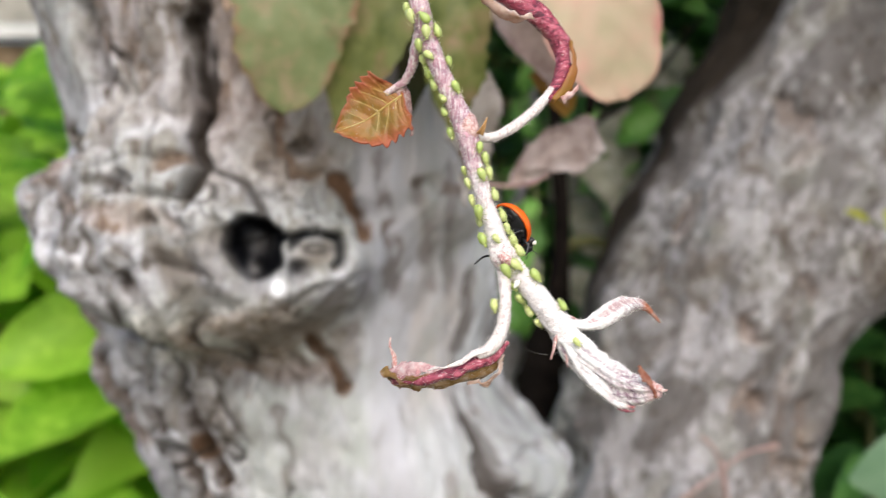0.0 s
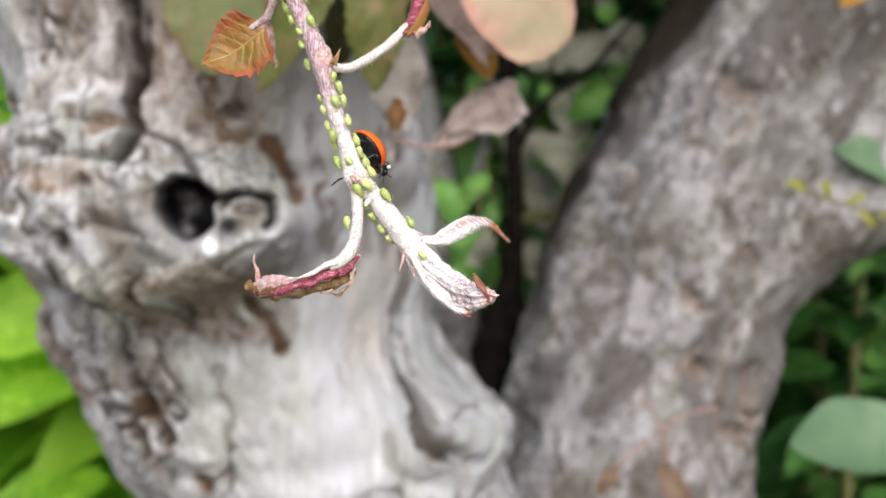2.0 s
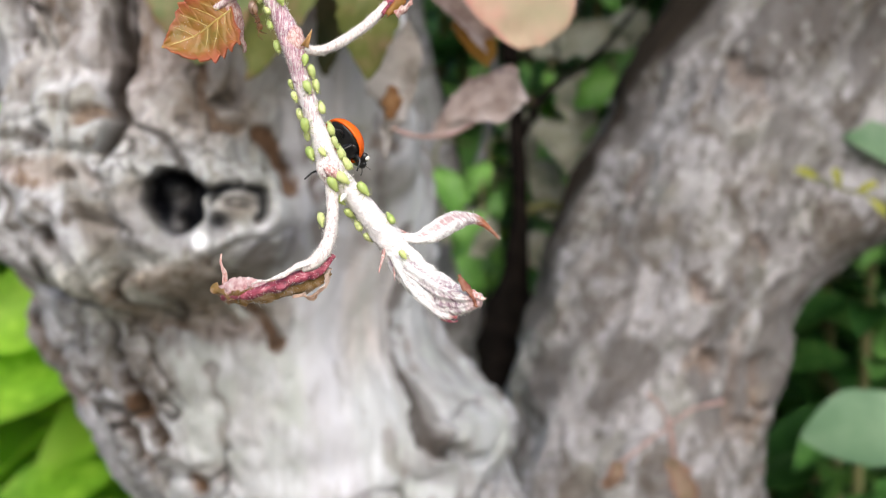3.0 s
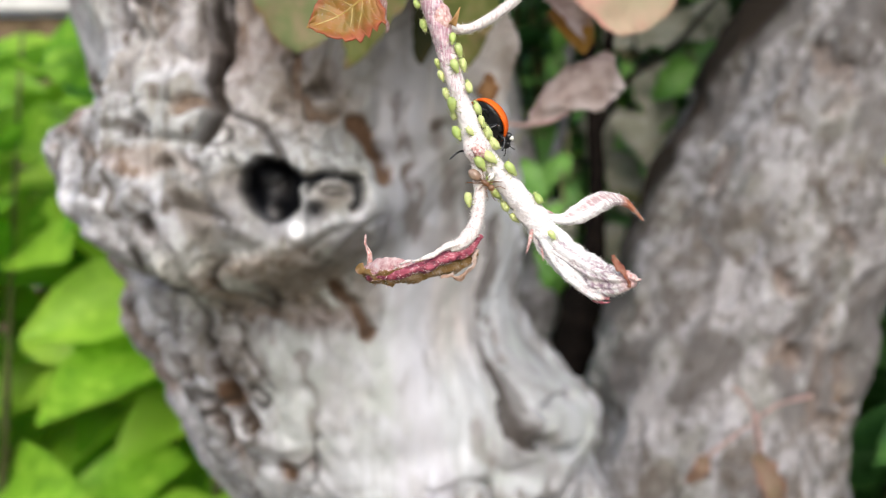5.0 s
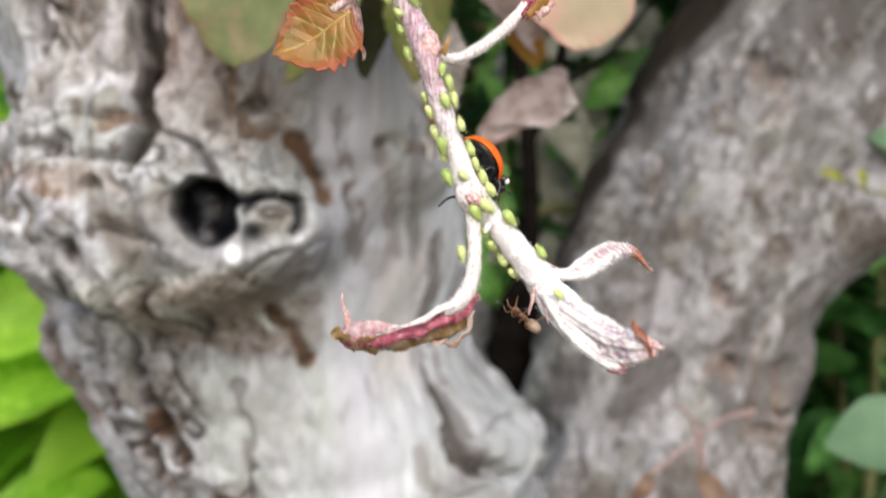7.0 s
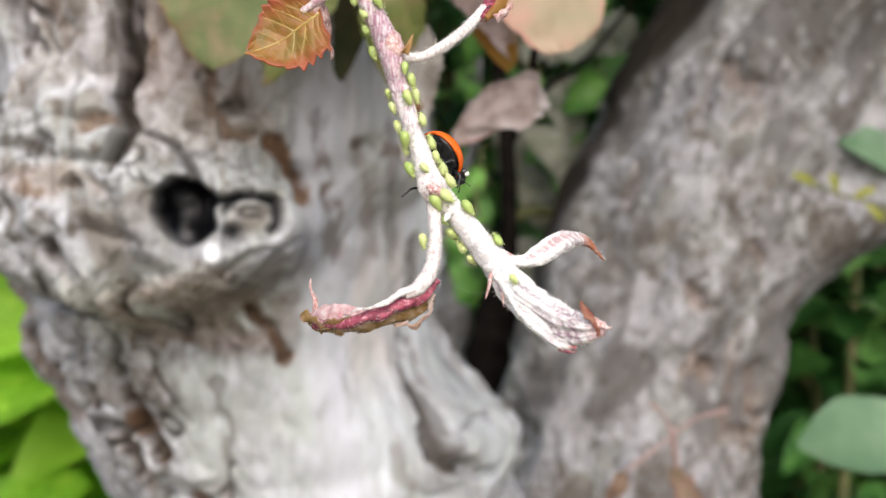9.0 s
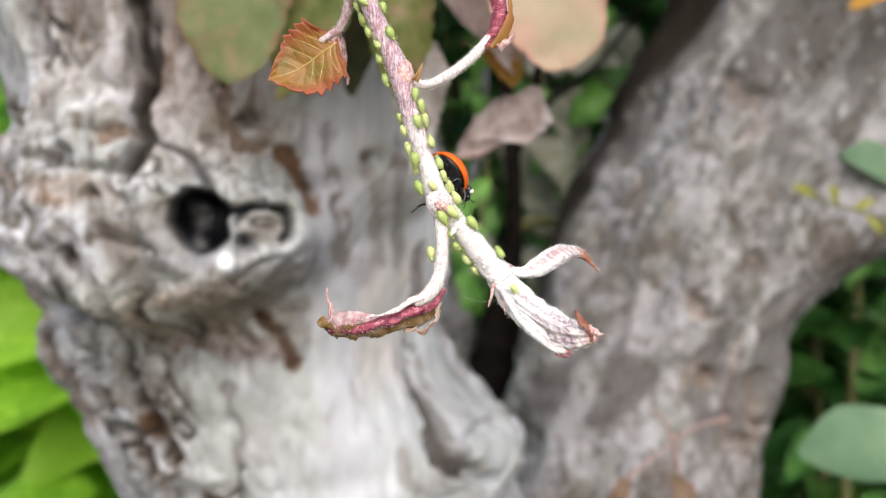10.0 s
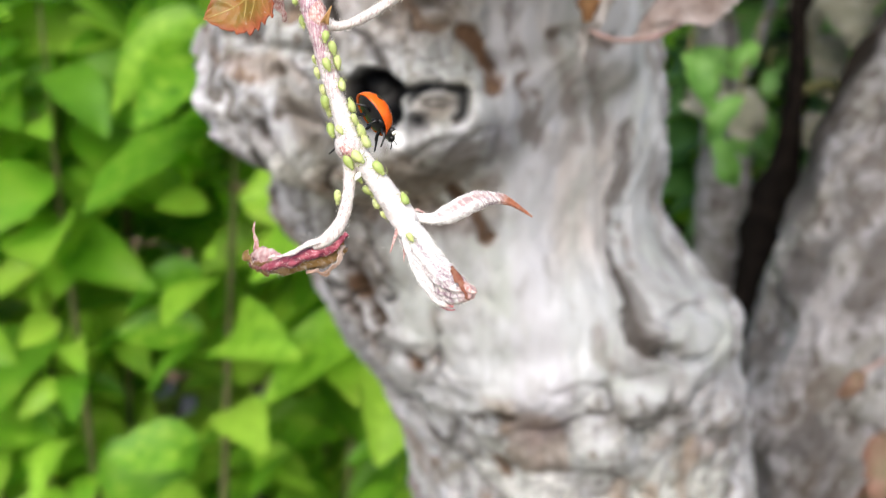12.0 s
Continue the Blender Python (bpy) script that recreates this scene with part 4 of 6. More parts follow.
def dark_branch():
    ob = thing("dark_branch", pose(0, 0, 0), "upright dark branch, its thick foot standing in for the shade of the fork", "branch")
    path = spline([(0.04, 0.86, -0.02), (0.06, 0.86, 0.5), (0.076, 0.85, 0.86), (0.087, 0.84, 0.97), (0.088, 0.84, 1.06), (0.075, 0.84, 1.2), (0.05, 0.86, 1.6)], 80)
    # lower stem thickened to stand in for the shaded gap of the fork
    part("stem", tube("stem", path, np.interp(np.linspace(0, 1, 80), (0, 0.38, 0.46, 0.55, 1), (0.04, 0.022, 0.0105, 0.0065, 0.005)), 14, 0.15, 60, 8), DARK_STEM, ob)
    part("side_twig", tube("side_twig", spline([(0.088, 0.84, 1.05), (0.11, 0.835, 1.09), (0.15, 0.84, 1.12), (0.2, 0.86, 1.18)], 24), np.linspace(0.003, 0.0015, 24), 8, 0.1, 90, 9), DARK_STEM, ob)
    part("side_twig", tube("side_twig", spline([(0.088, 0.84, 1.0), (0.11, 0.85, 1.006), (0.14, 0.87, 1.004), (0.17, 0.9, 1.02)], 24), np.linspace(0.005, 0.002, 24), 8, 0.1, 90, 10), GREEN_STEM, ob)


def grey_branch():
    ob = thing("grey_branch", pose(0, 0, 0), "dull grey-brown branch behind the fork", "branch")
    path = spline([(0.03, 0.96, -0.02), (0.035, 0.96, 0.5), (0.043, 0.93, 0.86), (0.042, 0.92, 0.96), (0.036, 0.93, 1.02), (0.0, 0.96, 1.2), (-0.05, 1.0, 1.6)], 80)
    part("stem", tube("stem", path, np.linspace(0.028, 0.011, 80), 16, 0.15, 60, 12), BARK_WARM, ob)
    part("side_twig", tube("side_twig", spline([(0.04, 0.93, 0.99), (0.06, 0.93, 1.03), (0.075, 0.95, 1.09), (0.08, 1.0, 1.2)], 24), np.linspace(0.006, 0.003, 24), 8, 0.1, 90, 14), BARK_WARM, ob)


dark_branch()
grey_branch()


def hung_leaf(name, path, half, material, label, ref=(0, -1, 0.2), roll=0.5, teeth=0.12, n_teeth=16, seed=0, belly=0.5, wrinkle=0.02, parent=None, sharp=0.0, vein=0.008, blunt=0.75):
    w = lambda s: (min(1.0, s / 0.4 + 0.02) ** sharp) * half * math.sin(math.pi * min(1.0, 0.06 + 0.94 * s ** (math.log(0.5) / math.log(belly)))) ** blunt * (1 - 0.15 * s) + 1e-5
    me = leaf_sheet(name, path, w, lambda s: roll, ref, 48, 21, teeth, n_teeth, wrinkle, seed, vein=vein)
    return part(name, me, material, parent, label)


def upper_shoot():
    """The leafy shoot that hangs behind the twig."""
    ob = thing("leafy_shoot", pose(0, 0, 0), "leafy apple shoot with olive green and peach leaves", "shoot")
    stem = spline([(-0.05, 0.40, 1.22), (-0.02, 0.345, 1.16), (0.0, 0.325, 1.115), (0.012, 0.322, 1.085), (0.024, 0.325, 1.068)], 40)
    part("stem", tube("stem", stem, np.linspace(0.003, 0.0017, 40), 10, 0.1, 400, 3), DARK_STEM, ob)
    hung_leaf("leaf", [(-0.030, 0.330, 1.112), (-0.037, 0.320, 1.092), (-0.042, 0.316, 1.068), (-0.046, 0.322, 1.0385)], 0.0195, OLIVE_LEAF, "olive green leaf with beige upper half", seed=1, parent=ob, belly=0.66, blunt=0.5)
    hung_leaf("leaf", [(-0.030, 0.338, 1.120), (-0.044, 0.332, 1.104), (-0.056, 0.328, 1.088), (-0.063, 0.326, 1.070)], 0.012, ROSY_LEAF, "rosy brown serrated leaf", seed=2, parent=ob)
    hung_leaf("leaf", [(-0.006, 0.322, 1.108), (-0.013, 0.318, 1.085), (-0.022, 0.318, 1.060), (-0.0335, 0.322, 1.034)], 0.0155, DEEP_LEAF, "yellowish olive hanging leaf", seed=3, parent=ob, belly=0.5)
    hung_leaf("leaf", [(0.003, 0.320, 1.098), (0.004, 0.316, 1.08), (0.004, 0.316, 1.055), (0.002, 0.321, 1.033)], 0.013, DEEP_LEAF, "deep green hanging leaf", seed=4, parent=ob, roll=0.9)
    hung_leaf("leaf", [(0.020, 0.325, 1.107), (0.033, 0.318, 1.088), (0.044, 0.316, 1.066), (0.0525, 0.32, 1.0425)], 0.0195, PEACH_LEAF, "broad peach-coloured leaf with blunt tip", seed=5, parent=ob, roll=0.35, belly=0.66, teeth=0.04, blunt=0.4)
    hung_leaf("leaf", [(0.010, 0.345, 1.085), (0.020, 0.342, 1.072), (0.031, 0.342, 1.058), (0.040, 0.348, 1.044)], 0.008, DRY_LEAF, "dull brown folded leaf", seed=6, parent=ob, roll=0.8)
    # two dark leaves stand in for the shade between leaves and trunk
    hung_leaf("leaf", [(-0.002, 0.348, 1.112), (-0.005, 0.344, 1.085), (-0.008, 0.344, 1.062), (-0.0125, 0.348, 1.0385)], 0.0100, SHADE_LEAF, "dark leaf added to fill in the shade between the leaves", seed=9, parent=ob, belly=0.55)
    hung_leaf("leaf", [(0.010, 0.350, 1.108), (0.008, 0.347, 1.085), (0.007, 0.347, 1.066), (0.0045, 0.350, 1.046)], 0.0085, SHADE_LEAF, "dark leaf added to fill in the shade between the leaves", seed=10, parent=ob, belly=0.5)
    dry = thing("dry_leaf", pose(0, 0, 0), "withered pinkish curled leaf by the trunk", "leaf")
    hung_leaf("blade", [(0.046, 0.352, 1.043), (0.041, 0.348, 1.038), (0.031, 0.350, 1.031), (0.021, 0.356, 1.022)], 0.0155, DRY_LEAF, "", seed=7, parent=dry, belly=0.42, roll=1.4, ref=(0.2, 1, -0.5), wrinkle=0.07)
    hung_leaf("rim", [(0.028, 0.349, 1.055), (0.034, 0.346, 1.050), (0.037, 0.346, 1.046), (0.0385, 0.348, 1.041)], 0.0058, GOLD_LEAF, "golden brown curled edge", seed=8, parent=dry, roll=0.9)
    pale = thing("withered_pale_leaf", pose(0, 0, 0), "withered pale leaf with a rotten brown spot", "leaf")
    hung_leaf("blade", [(0.0135, 0.347, 1.056), (0.0115, 0.342, 1.046), (0.0095, 0.341, 1.032), (0.0070, 0.345, 1.012)], 0.0085, PALE_DRY, "", seed=51, parent=pale, roll=0.9, ref=(0.1, 1, 0.1), wrinkle=0.05)
    solid_spot = leaf_sheet("brown_spot", [(0.0093, 0.3385, 1.0345), (0.0088, 0.338, 1.0295), (0.0082, 0.3388, 1.0245)], lambda s: 0.0031 * math.sin(math.pi * (0.08 + 0.84 * s)) ** 0.6, lambda s: 0.5, (0, 1, 0), 20, 11, 0.1, 5, 0.06, 52)
    part("brown_spot", solid_spot, RUST_SPOT, pale, "rotten brown spot")
    part("stalk", tube("stalk", spline([(0.0085, 0.342, 1.022), (0.016, 0.343, 1.0195), (0.026, 0.346, 1.0200), (0.034, 0.352, 1.024)], 20), 0.0007, 8, 0.15, 300, 3), PINK_STEM, pale, "pinkish stalk")
    part("stalk", tube("stalk", spline([(0.046, 0.352, 1.043), (0.048, 0.355, 1.06), (0.038, 0.35, 1.09), (0.012, 0.33, 1.115)], 24), 0.0013, 8, 0.1, 400, 3), DARK_STEM, dry)


upper_shoot()


def right_side():
    """Loose leaves and sprouts round the leaning trunk."""
    big = thing("broad_leaf", pose(0.2445, 0.672, 0.861), "broad pale grey-green leaf beyond the trunk", "leaf")
    hung_leaf("blade", [(0.0, 0.0, 0.0), (0.025, -0.008, 0.004), (0.065, -0.01, 0.004), (0.11, 0.0, -0.004)], 0.033, PALE_LEAF, "", ref=(0, -0.8, 1.0), teeth=0.0, seed=21, parent=big, roll=0.3, sharp=0.3, vein=0.001, wrinkle=0.004)
    part("stalk", tube("stalk", spline([(0.11, 0, -0.004), (0.14, 0.05, -0.08), (0.16, 0.2, -0.4), (0.16, 0.3, -0.88)], 24), 0.0016, 8), GREEN_STEM, big)
    up = thing("teal_leaf", pose(0.275, 0.68, 1.03), "small blue-green leaf beside the trunk", "leaf")
    hung_leaf("blade", [(0.0, 0, 0.016), (0.012, -0.006, 0.012), (0.03, -0.006, 0.0), (0.05, 0, -0.016)], 0.014, PALE_LEAF, "", ref=(0.2, -1, 0.5), teeth=0.0, seed=22, parent=up, roll=0.4, vein=0.002, wrinkle=0.006)
    part("stalk", tube("stalk", spline([(0.05, 0, -0.016), (0.08, 0.06, -0.08), (0.13, 0.2, -0.5), (0.13, 0.3, -1.05)], 24), 0.0014, 8), GREEN_STEM, up)
    orange = thing("orange_leaf", pose(0.251, 0.61, 1.125), "yellow-orange leaf against the leaning trunk", "leaf")
    hung_leaf("blade", [(0.05, 0.02, 0.028), (0.035, 0.0, 0.02), (0.02, -0.006, 0.006), (0.0, 0, -0.006)], 0.012, ORANGE_LEAF, "", seed=23, parent=orange, roll=0.4)
    part("stalk", tube("stalk", spline([(0.05, 0.02, 0.028), (0.07, 0.05, 0.05), (0.08, 0.13, 0.08)], 16), 0.0012, 8), PINK_STEM, orange)
    sprig = thing("yellow_sprig", pose(0.258, 0.645, 1.011), "thin sprig with yellow-green leaves on the trunk", "sprig")
    part("stem", tube("stem", spline([(0.05, 0.03, -0.018), (0.02, 0.0, -0.006), (0.0, 0, 0.0), (-0.012, 0, 0.006)], 20), 0.001, 8), GREEN_STEM, sprig)
    for i, (x, z, dx, dz) in enumerate(((-0.012, 0.005, -0.014, 0.006), (0.0, 0.0, -0.004, 0.011), (0.01, -0.003, 0.012, 0.006), (0.018, -0.006, 0.010, -0.010), (0.03, -0.01, 0.014, 0.004))):
        hung_leaf("leaf", [(x, 0, z), (x + dx * 0.4, -0.003, z + dz * 0.5), (x + dx * 0.8, -0.003, z + dz * 0.9), (x + dx, 0, z + dz)], 0.0028, YELLOW_LEAF, "", seed=30 + i, parent=sprig, n_teeth=8)
    sprout = thing("pink_sprout", pose(0.140, 0.56, 0.893), "young sprout with pink stalks and red-brown leaves", "sprout")
    stem = spline([(0.045, 0.13, -0.10), (0.02, 0.06, -0.07), (0.006, 0.012, -0.03), (0.0, 0.0, 0.0)], 24)
    part("stem", tube("stem", stem, np.linspace(0.0022, 0.0014, 24), 8), PINK_STEM, sprout)
    for i, (dx, dz, l) in enumerate(((-0.012, 0.014, 1), (0.026, 0.010, 1), (-0.026, -0.020, 1.0))):
        part("stalk", tube("stalk", spline([(0, 0, -0.004), (dx * 0.4, -0.004, dz * 0.5), (dx, -0.008, dz)], 14), np.linspace(0.0006, 0.0012, 14), 8), PINK_STEM, sprout, "pink leaf stalk")
    for i, (x, y, z, ex, ey, ez, hw, mt) in enumerate(((0.0, 0.0, -0.02, 0.008, -0.012, -0.045, 0.007, RED_LEAF),
                                                  (0.02, 0.0, -0.045, 0.008, -0.03, -0.085, 0.020, RED_LEAF), (0.045, 0.0, -0.05, 0.03, -0.02, -0.095, 0.018, RED_LEAF), (-0.01, 0.0, -0.05, -0.018, -0.02, -0.08, 0.012, RED_LEAF), (-0.012, 0.0, -0.078, -0.03, -0.012, -0.128, 0.017, RED_LEAF), (0.018, 0.0, -0.09, 0.01, -0.014, -0.14, 0.017, RED_LEAF), (-0.026, -0.008, -0.02, -0.034, -0.01, -0.034, 0.005, RED_LEAF))):
        a, b = np.array([x, y, z]), np.array([ex, ey, ez])
        k = np.array([0, -0.006, 0.003])
        hung_leaf("leaf", [a, a * 0.65 + b * 0.35 + k, a * 0.3 + b * 0.7 + k, b], hw, mt, "", seed=40 + i, parent=sprout, roll=0.6, wrinkle=0.04)
    for i, (x, y, z, ex, ez) in enumerate(((0.105, 0.86, 1.07, 0.15, 1.02), (0.12, 0.9, 1.10, 0.19, 1.095), (0.1, 0.88, 0.985, 0.12, 0.95), (0.108, 0.9, 1.03, 0.13, 0.99), (0.045, 0.80, 1.00, 0.062, 0.97),
                                              (0.0989, 0.9, 1.133, 0.19, 1.142), (0.125, 0.88, 1.106, 0.147, 1.052), (0.112, 0.9, 1.045, 0.117, 0.995), (0.174, 0.92, 1.161, 0.2, 1.138), (0.09, 0.91, 1.091, 0.101, 1.027), (0.013, 0.86, 0.9935, 0.064, 0.9855))):
        gl = thing("withered_leaf", pose(x, y, z), "withered grey-brown leaf hanging in the fork", "leaf", "withered leaves")
        hung_leaf("blade", [(0, 0, 0), ((ex - x) * 0.35, -0.01, (ez - z) * 0.3), ((ex - x) * 0.7, -0.012, (ez - z) * 0.7), (ex - x, 0, ez - z)], 0.017, GREY_LEAF, "", seed=60 + i, parent=gl, roll=0.7, wrinkle=0.05)
        part("stalk", tube("stalk", spline([(0, 0, 0), (-0.004, 0.004, 0.05), (-0.018, -0.03, 0.1)], 12), 0.001, 6), DARK_STEM, gl)
    for i, (x, y, z, ex, ez, hw) in enumerate(((0.024, 0.62, 1.022, 0.040, 0.992, 0.012), (0.052, 0.66, 1.000, 0.034, 0.972, 0.010), (0.060, 0.72, 1.03, 0.044, 1.012, 0.009), (0.04, 0.7, 0.975, 0.052, 0.945, 0.009), (0.12, 0.95, 1.05, 0.10, 1.02, 0.014), (0.14, 0.95, 1.10, 0.165, 1.075, 0.014),
                                                  (0.166, 0.86, 1.107, 0.135, 1.081, 0.016), (0.121, 0.88, 1.066, 0.107, 1.044, 0.009), (0.139, 0.9, 1.061, 0.116, 1.049, 0.009), (0.163, 0.9, 1.176, 0.177, 1.162, 0.01), (0.117, 0.87, 1.109, 0.111, 1.098, 0.006), (0.156, 0.92, 1.041, 0.133, 1.018, 0.012),
                                                  (0.017, 0.84, 1.027, 0.0545, 1.011, 0.014), (0.0476, 0.85, 0.9686, 0.06, 0.956, 0.008))):
        gl = thing("green_leaf", pose(x, y, z), "light green leaf in the fork", "leaf", "leaves in the fork")
        hung_leaf("blade", [(0, 0, 0), ((ex - x) * 0.35, -0.006, (ez - z) * 0.3), ((ex - x) * 0.7, -0.008, (ez - z) * 0.7), (ex - x, 0, ez - z)], hw, FORK_LEAF, "", seed=70 + i, parent=gl, roll=0.8, ref=(0.4 * (-1) ** i, -1, 0.6), wrinkle=0.03)
        part("stalk", tube("stalk", spline([(0, 0, 0), (0.004, 0.05, 0.02), (0.03, 0.22, 0.03)], 12), 0.001, 6), GREEN_STEM, gl)

    rng = random.Random(31)
    for i in range(26):
        z = rng.uniform(0.965, 1.15)
        x = rng.uniform(0.055, 0.135 + 0.35 * (z - 1.0))
        y, d, hw = rng.uniform(0.84, 1.0), rng.uniform(-2.6, -0.4), rng.uniform(0.006, 0.0115)
        dx, dz = 2.9 * hw * math.cos(d), 2.9 * hw * math.sin(d)
        gl = thing("green_leaf", pose(x, y, z), "small green leaf in the shade of the fork", "leaf", "leaves in the fork")
        hung_leaf("blade", [(0, 0, 0), (dx * 0.35, -0.005, dz * 0.3), (dx * 0.7, -0.007, dz * 0.7), (dx, 0, dz)], hw, FORK_LEAF if i % 2 else DARK_LEAF, "", seed=110 + i, parent=gl, roll=0.7, ref=(rng.uniform(-0.6, 0.6), -1, rng.uniform(0.2, 0.9)), wrinkle=0.03)
        part("stalk", tube("stalk", spline([(0, 0, 0), (0.004, 0.05, 0.02), (0.03, 0.22, 0.03)], 12), 0.001, 6), GREEN_STEM, gl)


right_side()


# ---------------------------------------------------------------- the hanging apple twig
def fuzzy(name, skin, dark, along=None, wool=(0.7, 0.665, 0.64), amount=0.5, scale=900, through=0.0, rough=0.75, lengthwise=0.6):
    """Young apple skin under white wool; along: (start, end) of the wool's growth along the part."""
    n = Nodes(name, rough, 0.25)
    c = n.ramp(n.noise(scale * 0.5, 4, 0.6, None, 0.5), (0.3, dark), (0.62, skin))
    f = n.noise(scale * 3.2, 4, 0.65, n.stretch(1, 1, lengthwise), 0.6)
    if along:
        grow = n.ramp(n.attr("along"), (along[0], 0.0), (along[1], 0.5))
        f = n.math("ADD", f, grow)
    c = n.mix(n.ramp(f, (0.62 - amount * 0.35, 0.0), (0.78 - amount * 0.3, 0.95)), c, wool)
    return n.done(c, n.noise(scale * 1.6, 3), 0.0003, 0.8, through=through)


STEM = fuzzy("pink_woolly_stem", (0.48, 0.27, 0.32), (0.25, 0.11, 0.17), (0.38, 0.8), amount=0.46, lengthwise=0.13, scale=1600, wool=(0.72, 0.68, 0.68))
PETIOLE = fuzzy("white_woolly_stalk", (0.5, 0.34, 0.34), (0.28, 0.15, 0.17), amount=0.86, lengthwise=0.4, scale=1300)


def crimson_skin():
    n = Nodes("crimson_leaf", 0.34, 0.5)
    fibre = n.noise(1500, 4, 0.65, n.stretch(0.35, 1, 0.8), 0.8)
    c = n.ramp(fibre, (0.36, (0.08, 0.011, 0.026)), (0.48, (0.27, 0.036, 0.07)), (0.6, (0.44, 0.1, 0.145)), (0.73, (0.72, 0.48, 0.52)))
    return n.done(c, n.noise(1100, 4, 0.6, None, 0.8), 0.0006, 0.9)


CRIMSON = crimson_skin()
ROSE = fuzzy("rose_leaf", (0.52, 0.28, 0.25), (0.3, 0.1, 0.11), amount=0.55, scale=1300, wool=(0.7, 0.58, 0.55))
GOLDEN = leaf_material("golden_olive_leaf", (0.17, 0.12, 0.035), (0.36, 0.21, 0.075), (0.56, 0.42, 0.29), 0.4, 0.45, rim=(0.5, 0.3, 0.24), rim_at=0.95, scale=900)
RUSTY = leaf_material("rusty_red_leaf", (0.16, 0.045, 0.03), (0.3, 0.1, 0.06), (0.46, 0.26, 0.18), 0.35, 0.5, scale=500)
AMBER = leaf_material("amber_serrated_leaf", (0.24, 0.19, 0.03), (0.42, 0.21, 0.045), (0.5, 0.2, 0.08), 0.5, 0.35, rim=(0.5, 0.115, 0.065), rim_at=0.75, scale=260, spec=0.5, fade=0.55)
MEMBRANE = leaf_material("golden_rose_membrane", (0.46, 0.26, 0.13), (0.64, 0.45, 0.36), (0.76, 0.64, 0.58), 0.5, 0.4, rim=(0.78, 0.68, 0.64), rim_at=0.95, scale=500)
PEACHY = leaf_material("golden_rose_leaf", (0.52, 0.22, 0.24), (0.74, 0.52, 0.52), (0.84, 0.76, 0.75), 0.35, 0.5, scale=1300)
VEIN = plain("olive_yellow_vein", (0.4, 0.27, 0.06), (0.55, 0.42, 0.16), 900, 0.5)
HAIR = plain("white_hair", (0.72, 0.68, 0.63), (0.85, 0.82, 0.78), 500, 0.7)
SPOT_TAN = plain("tan_stipule", (0.3, 0.15, 0.05), (0.5, 0.3, 0.13), 900, 0.6)


def hairs(me, count, length, seed, thick=0.000022, lean=(0, 0, -0.25)):
    """Fine hairs that stand on a mesh."""
    rng = np.random.default_rng(seed)
    nf = len(me.polygons)
    area = np.empty(nf)
    me.polygons.foreach_get("area", area)
    co = np.empty(nf * 3)
    me.polygons.foreach_get("center", co)
    no = np.empty(nf * 3)
    me.polygons.foreach_get("normal", no)
    pick = rng.choice(nf, count, p=area / area.sum())
    c, nrm = co.reshape(-1, 3)[pick], no.reshape(-1, 3)[pick]
    c = c + rng.normal(0, 0.00012, c.shape)
    d = nrm + rng.normal(0, 0.45, c.shape) + np.array(lean)
    d /= np.linalg.norm(d, axis=1)[:, None]
    le = length * rng.uniform(0.35, 1.25, count)[:, None]
    side = np.cross(d, rng.normal(0, 1, c.shape))
    side /= np.linalg.norm(side, axis=1)[:, None]
    up = np.cross(d, side)
    mid = c + d * le * 0.55 + rng.normal(0, 0.12, c.shape) * le
    tip = c + d * le + rng.normal(0, 0.25, c.shape) * le
    rows = []
    for p, k in ((c - d * 0.0001, 1.0), (mid, 0.8)):
        rows += [p + thick * k * side, p + thick * k * (-0.5 * side + 0.87 * up), p + thick * k * (-0.5 * side - 0.87 * up)]
    V = np.stack(rows + [tip], 1).reshape(-1, 3)
    base = (np.arange(count) * 7)[:, None]
    quads = np.concatenate([base + np.array(q) for q in ((0, 1, 4, 3), (1, 2, 5, 4), (2, 0, 3, 5))])
    tris = np.concatenate([base + np.array(q) for q in ((3, 4, 6), (4, 5, 6), (5, 3, 6))])
    out = bpy.data.meshes.new("hairs")
    out.from_pydata(V.tolist(), [], quads.tolist() + tris.tolist())
    out.polygons.foreach_set("use_smooth", [True] * len(out.polygons))
    return out


def furry(ob, count, length, seed, **more):
    tagged(part("hairs", hairs(ob.data, count, length, seed, **more), HAIR, ob, "fine white hairs"), kind="stuff")


def solid(ob, thick=0.00012):
    mod = ob.modifiers.new("thickness", "SOLIDIFY")
    mod.thickness, mod.offset = thick, 0
    return ob


STEM_POINTS = [(-0.0034, 0.137, 1.032), (-0.0017, 0.137, 1.0254), (0.0004, 0.137, 1.0202), (0.0026, 0.137, 1.015), (0.0042, 0.137, 1.0091), (0.0058, 0.137, 1.0039),
               (0.0074, 0.1368, 0.9994), (0.0098, 0.1368, 0.9963), (0.0126, 0.1368, 0.9928), (0.015, 0.1365, 0.9897)]
STEM_RADII = [0.00112, 0.00112, 0.00112, 0.00138, 0.00105, 0.00107, 0.00142, 0.00125, 0.0015, 0.0017]
STEM_LINE = spline(STEM_POINTS, 300)
STEM_R = np.interp(np.linspace(0, 9, 300), range(10), STEM_RADII)


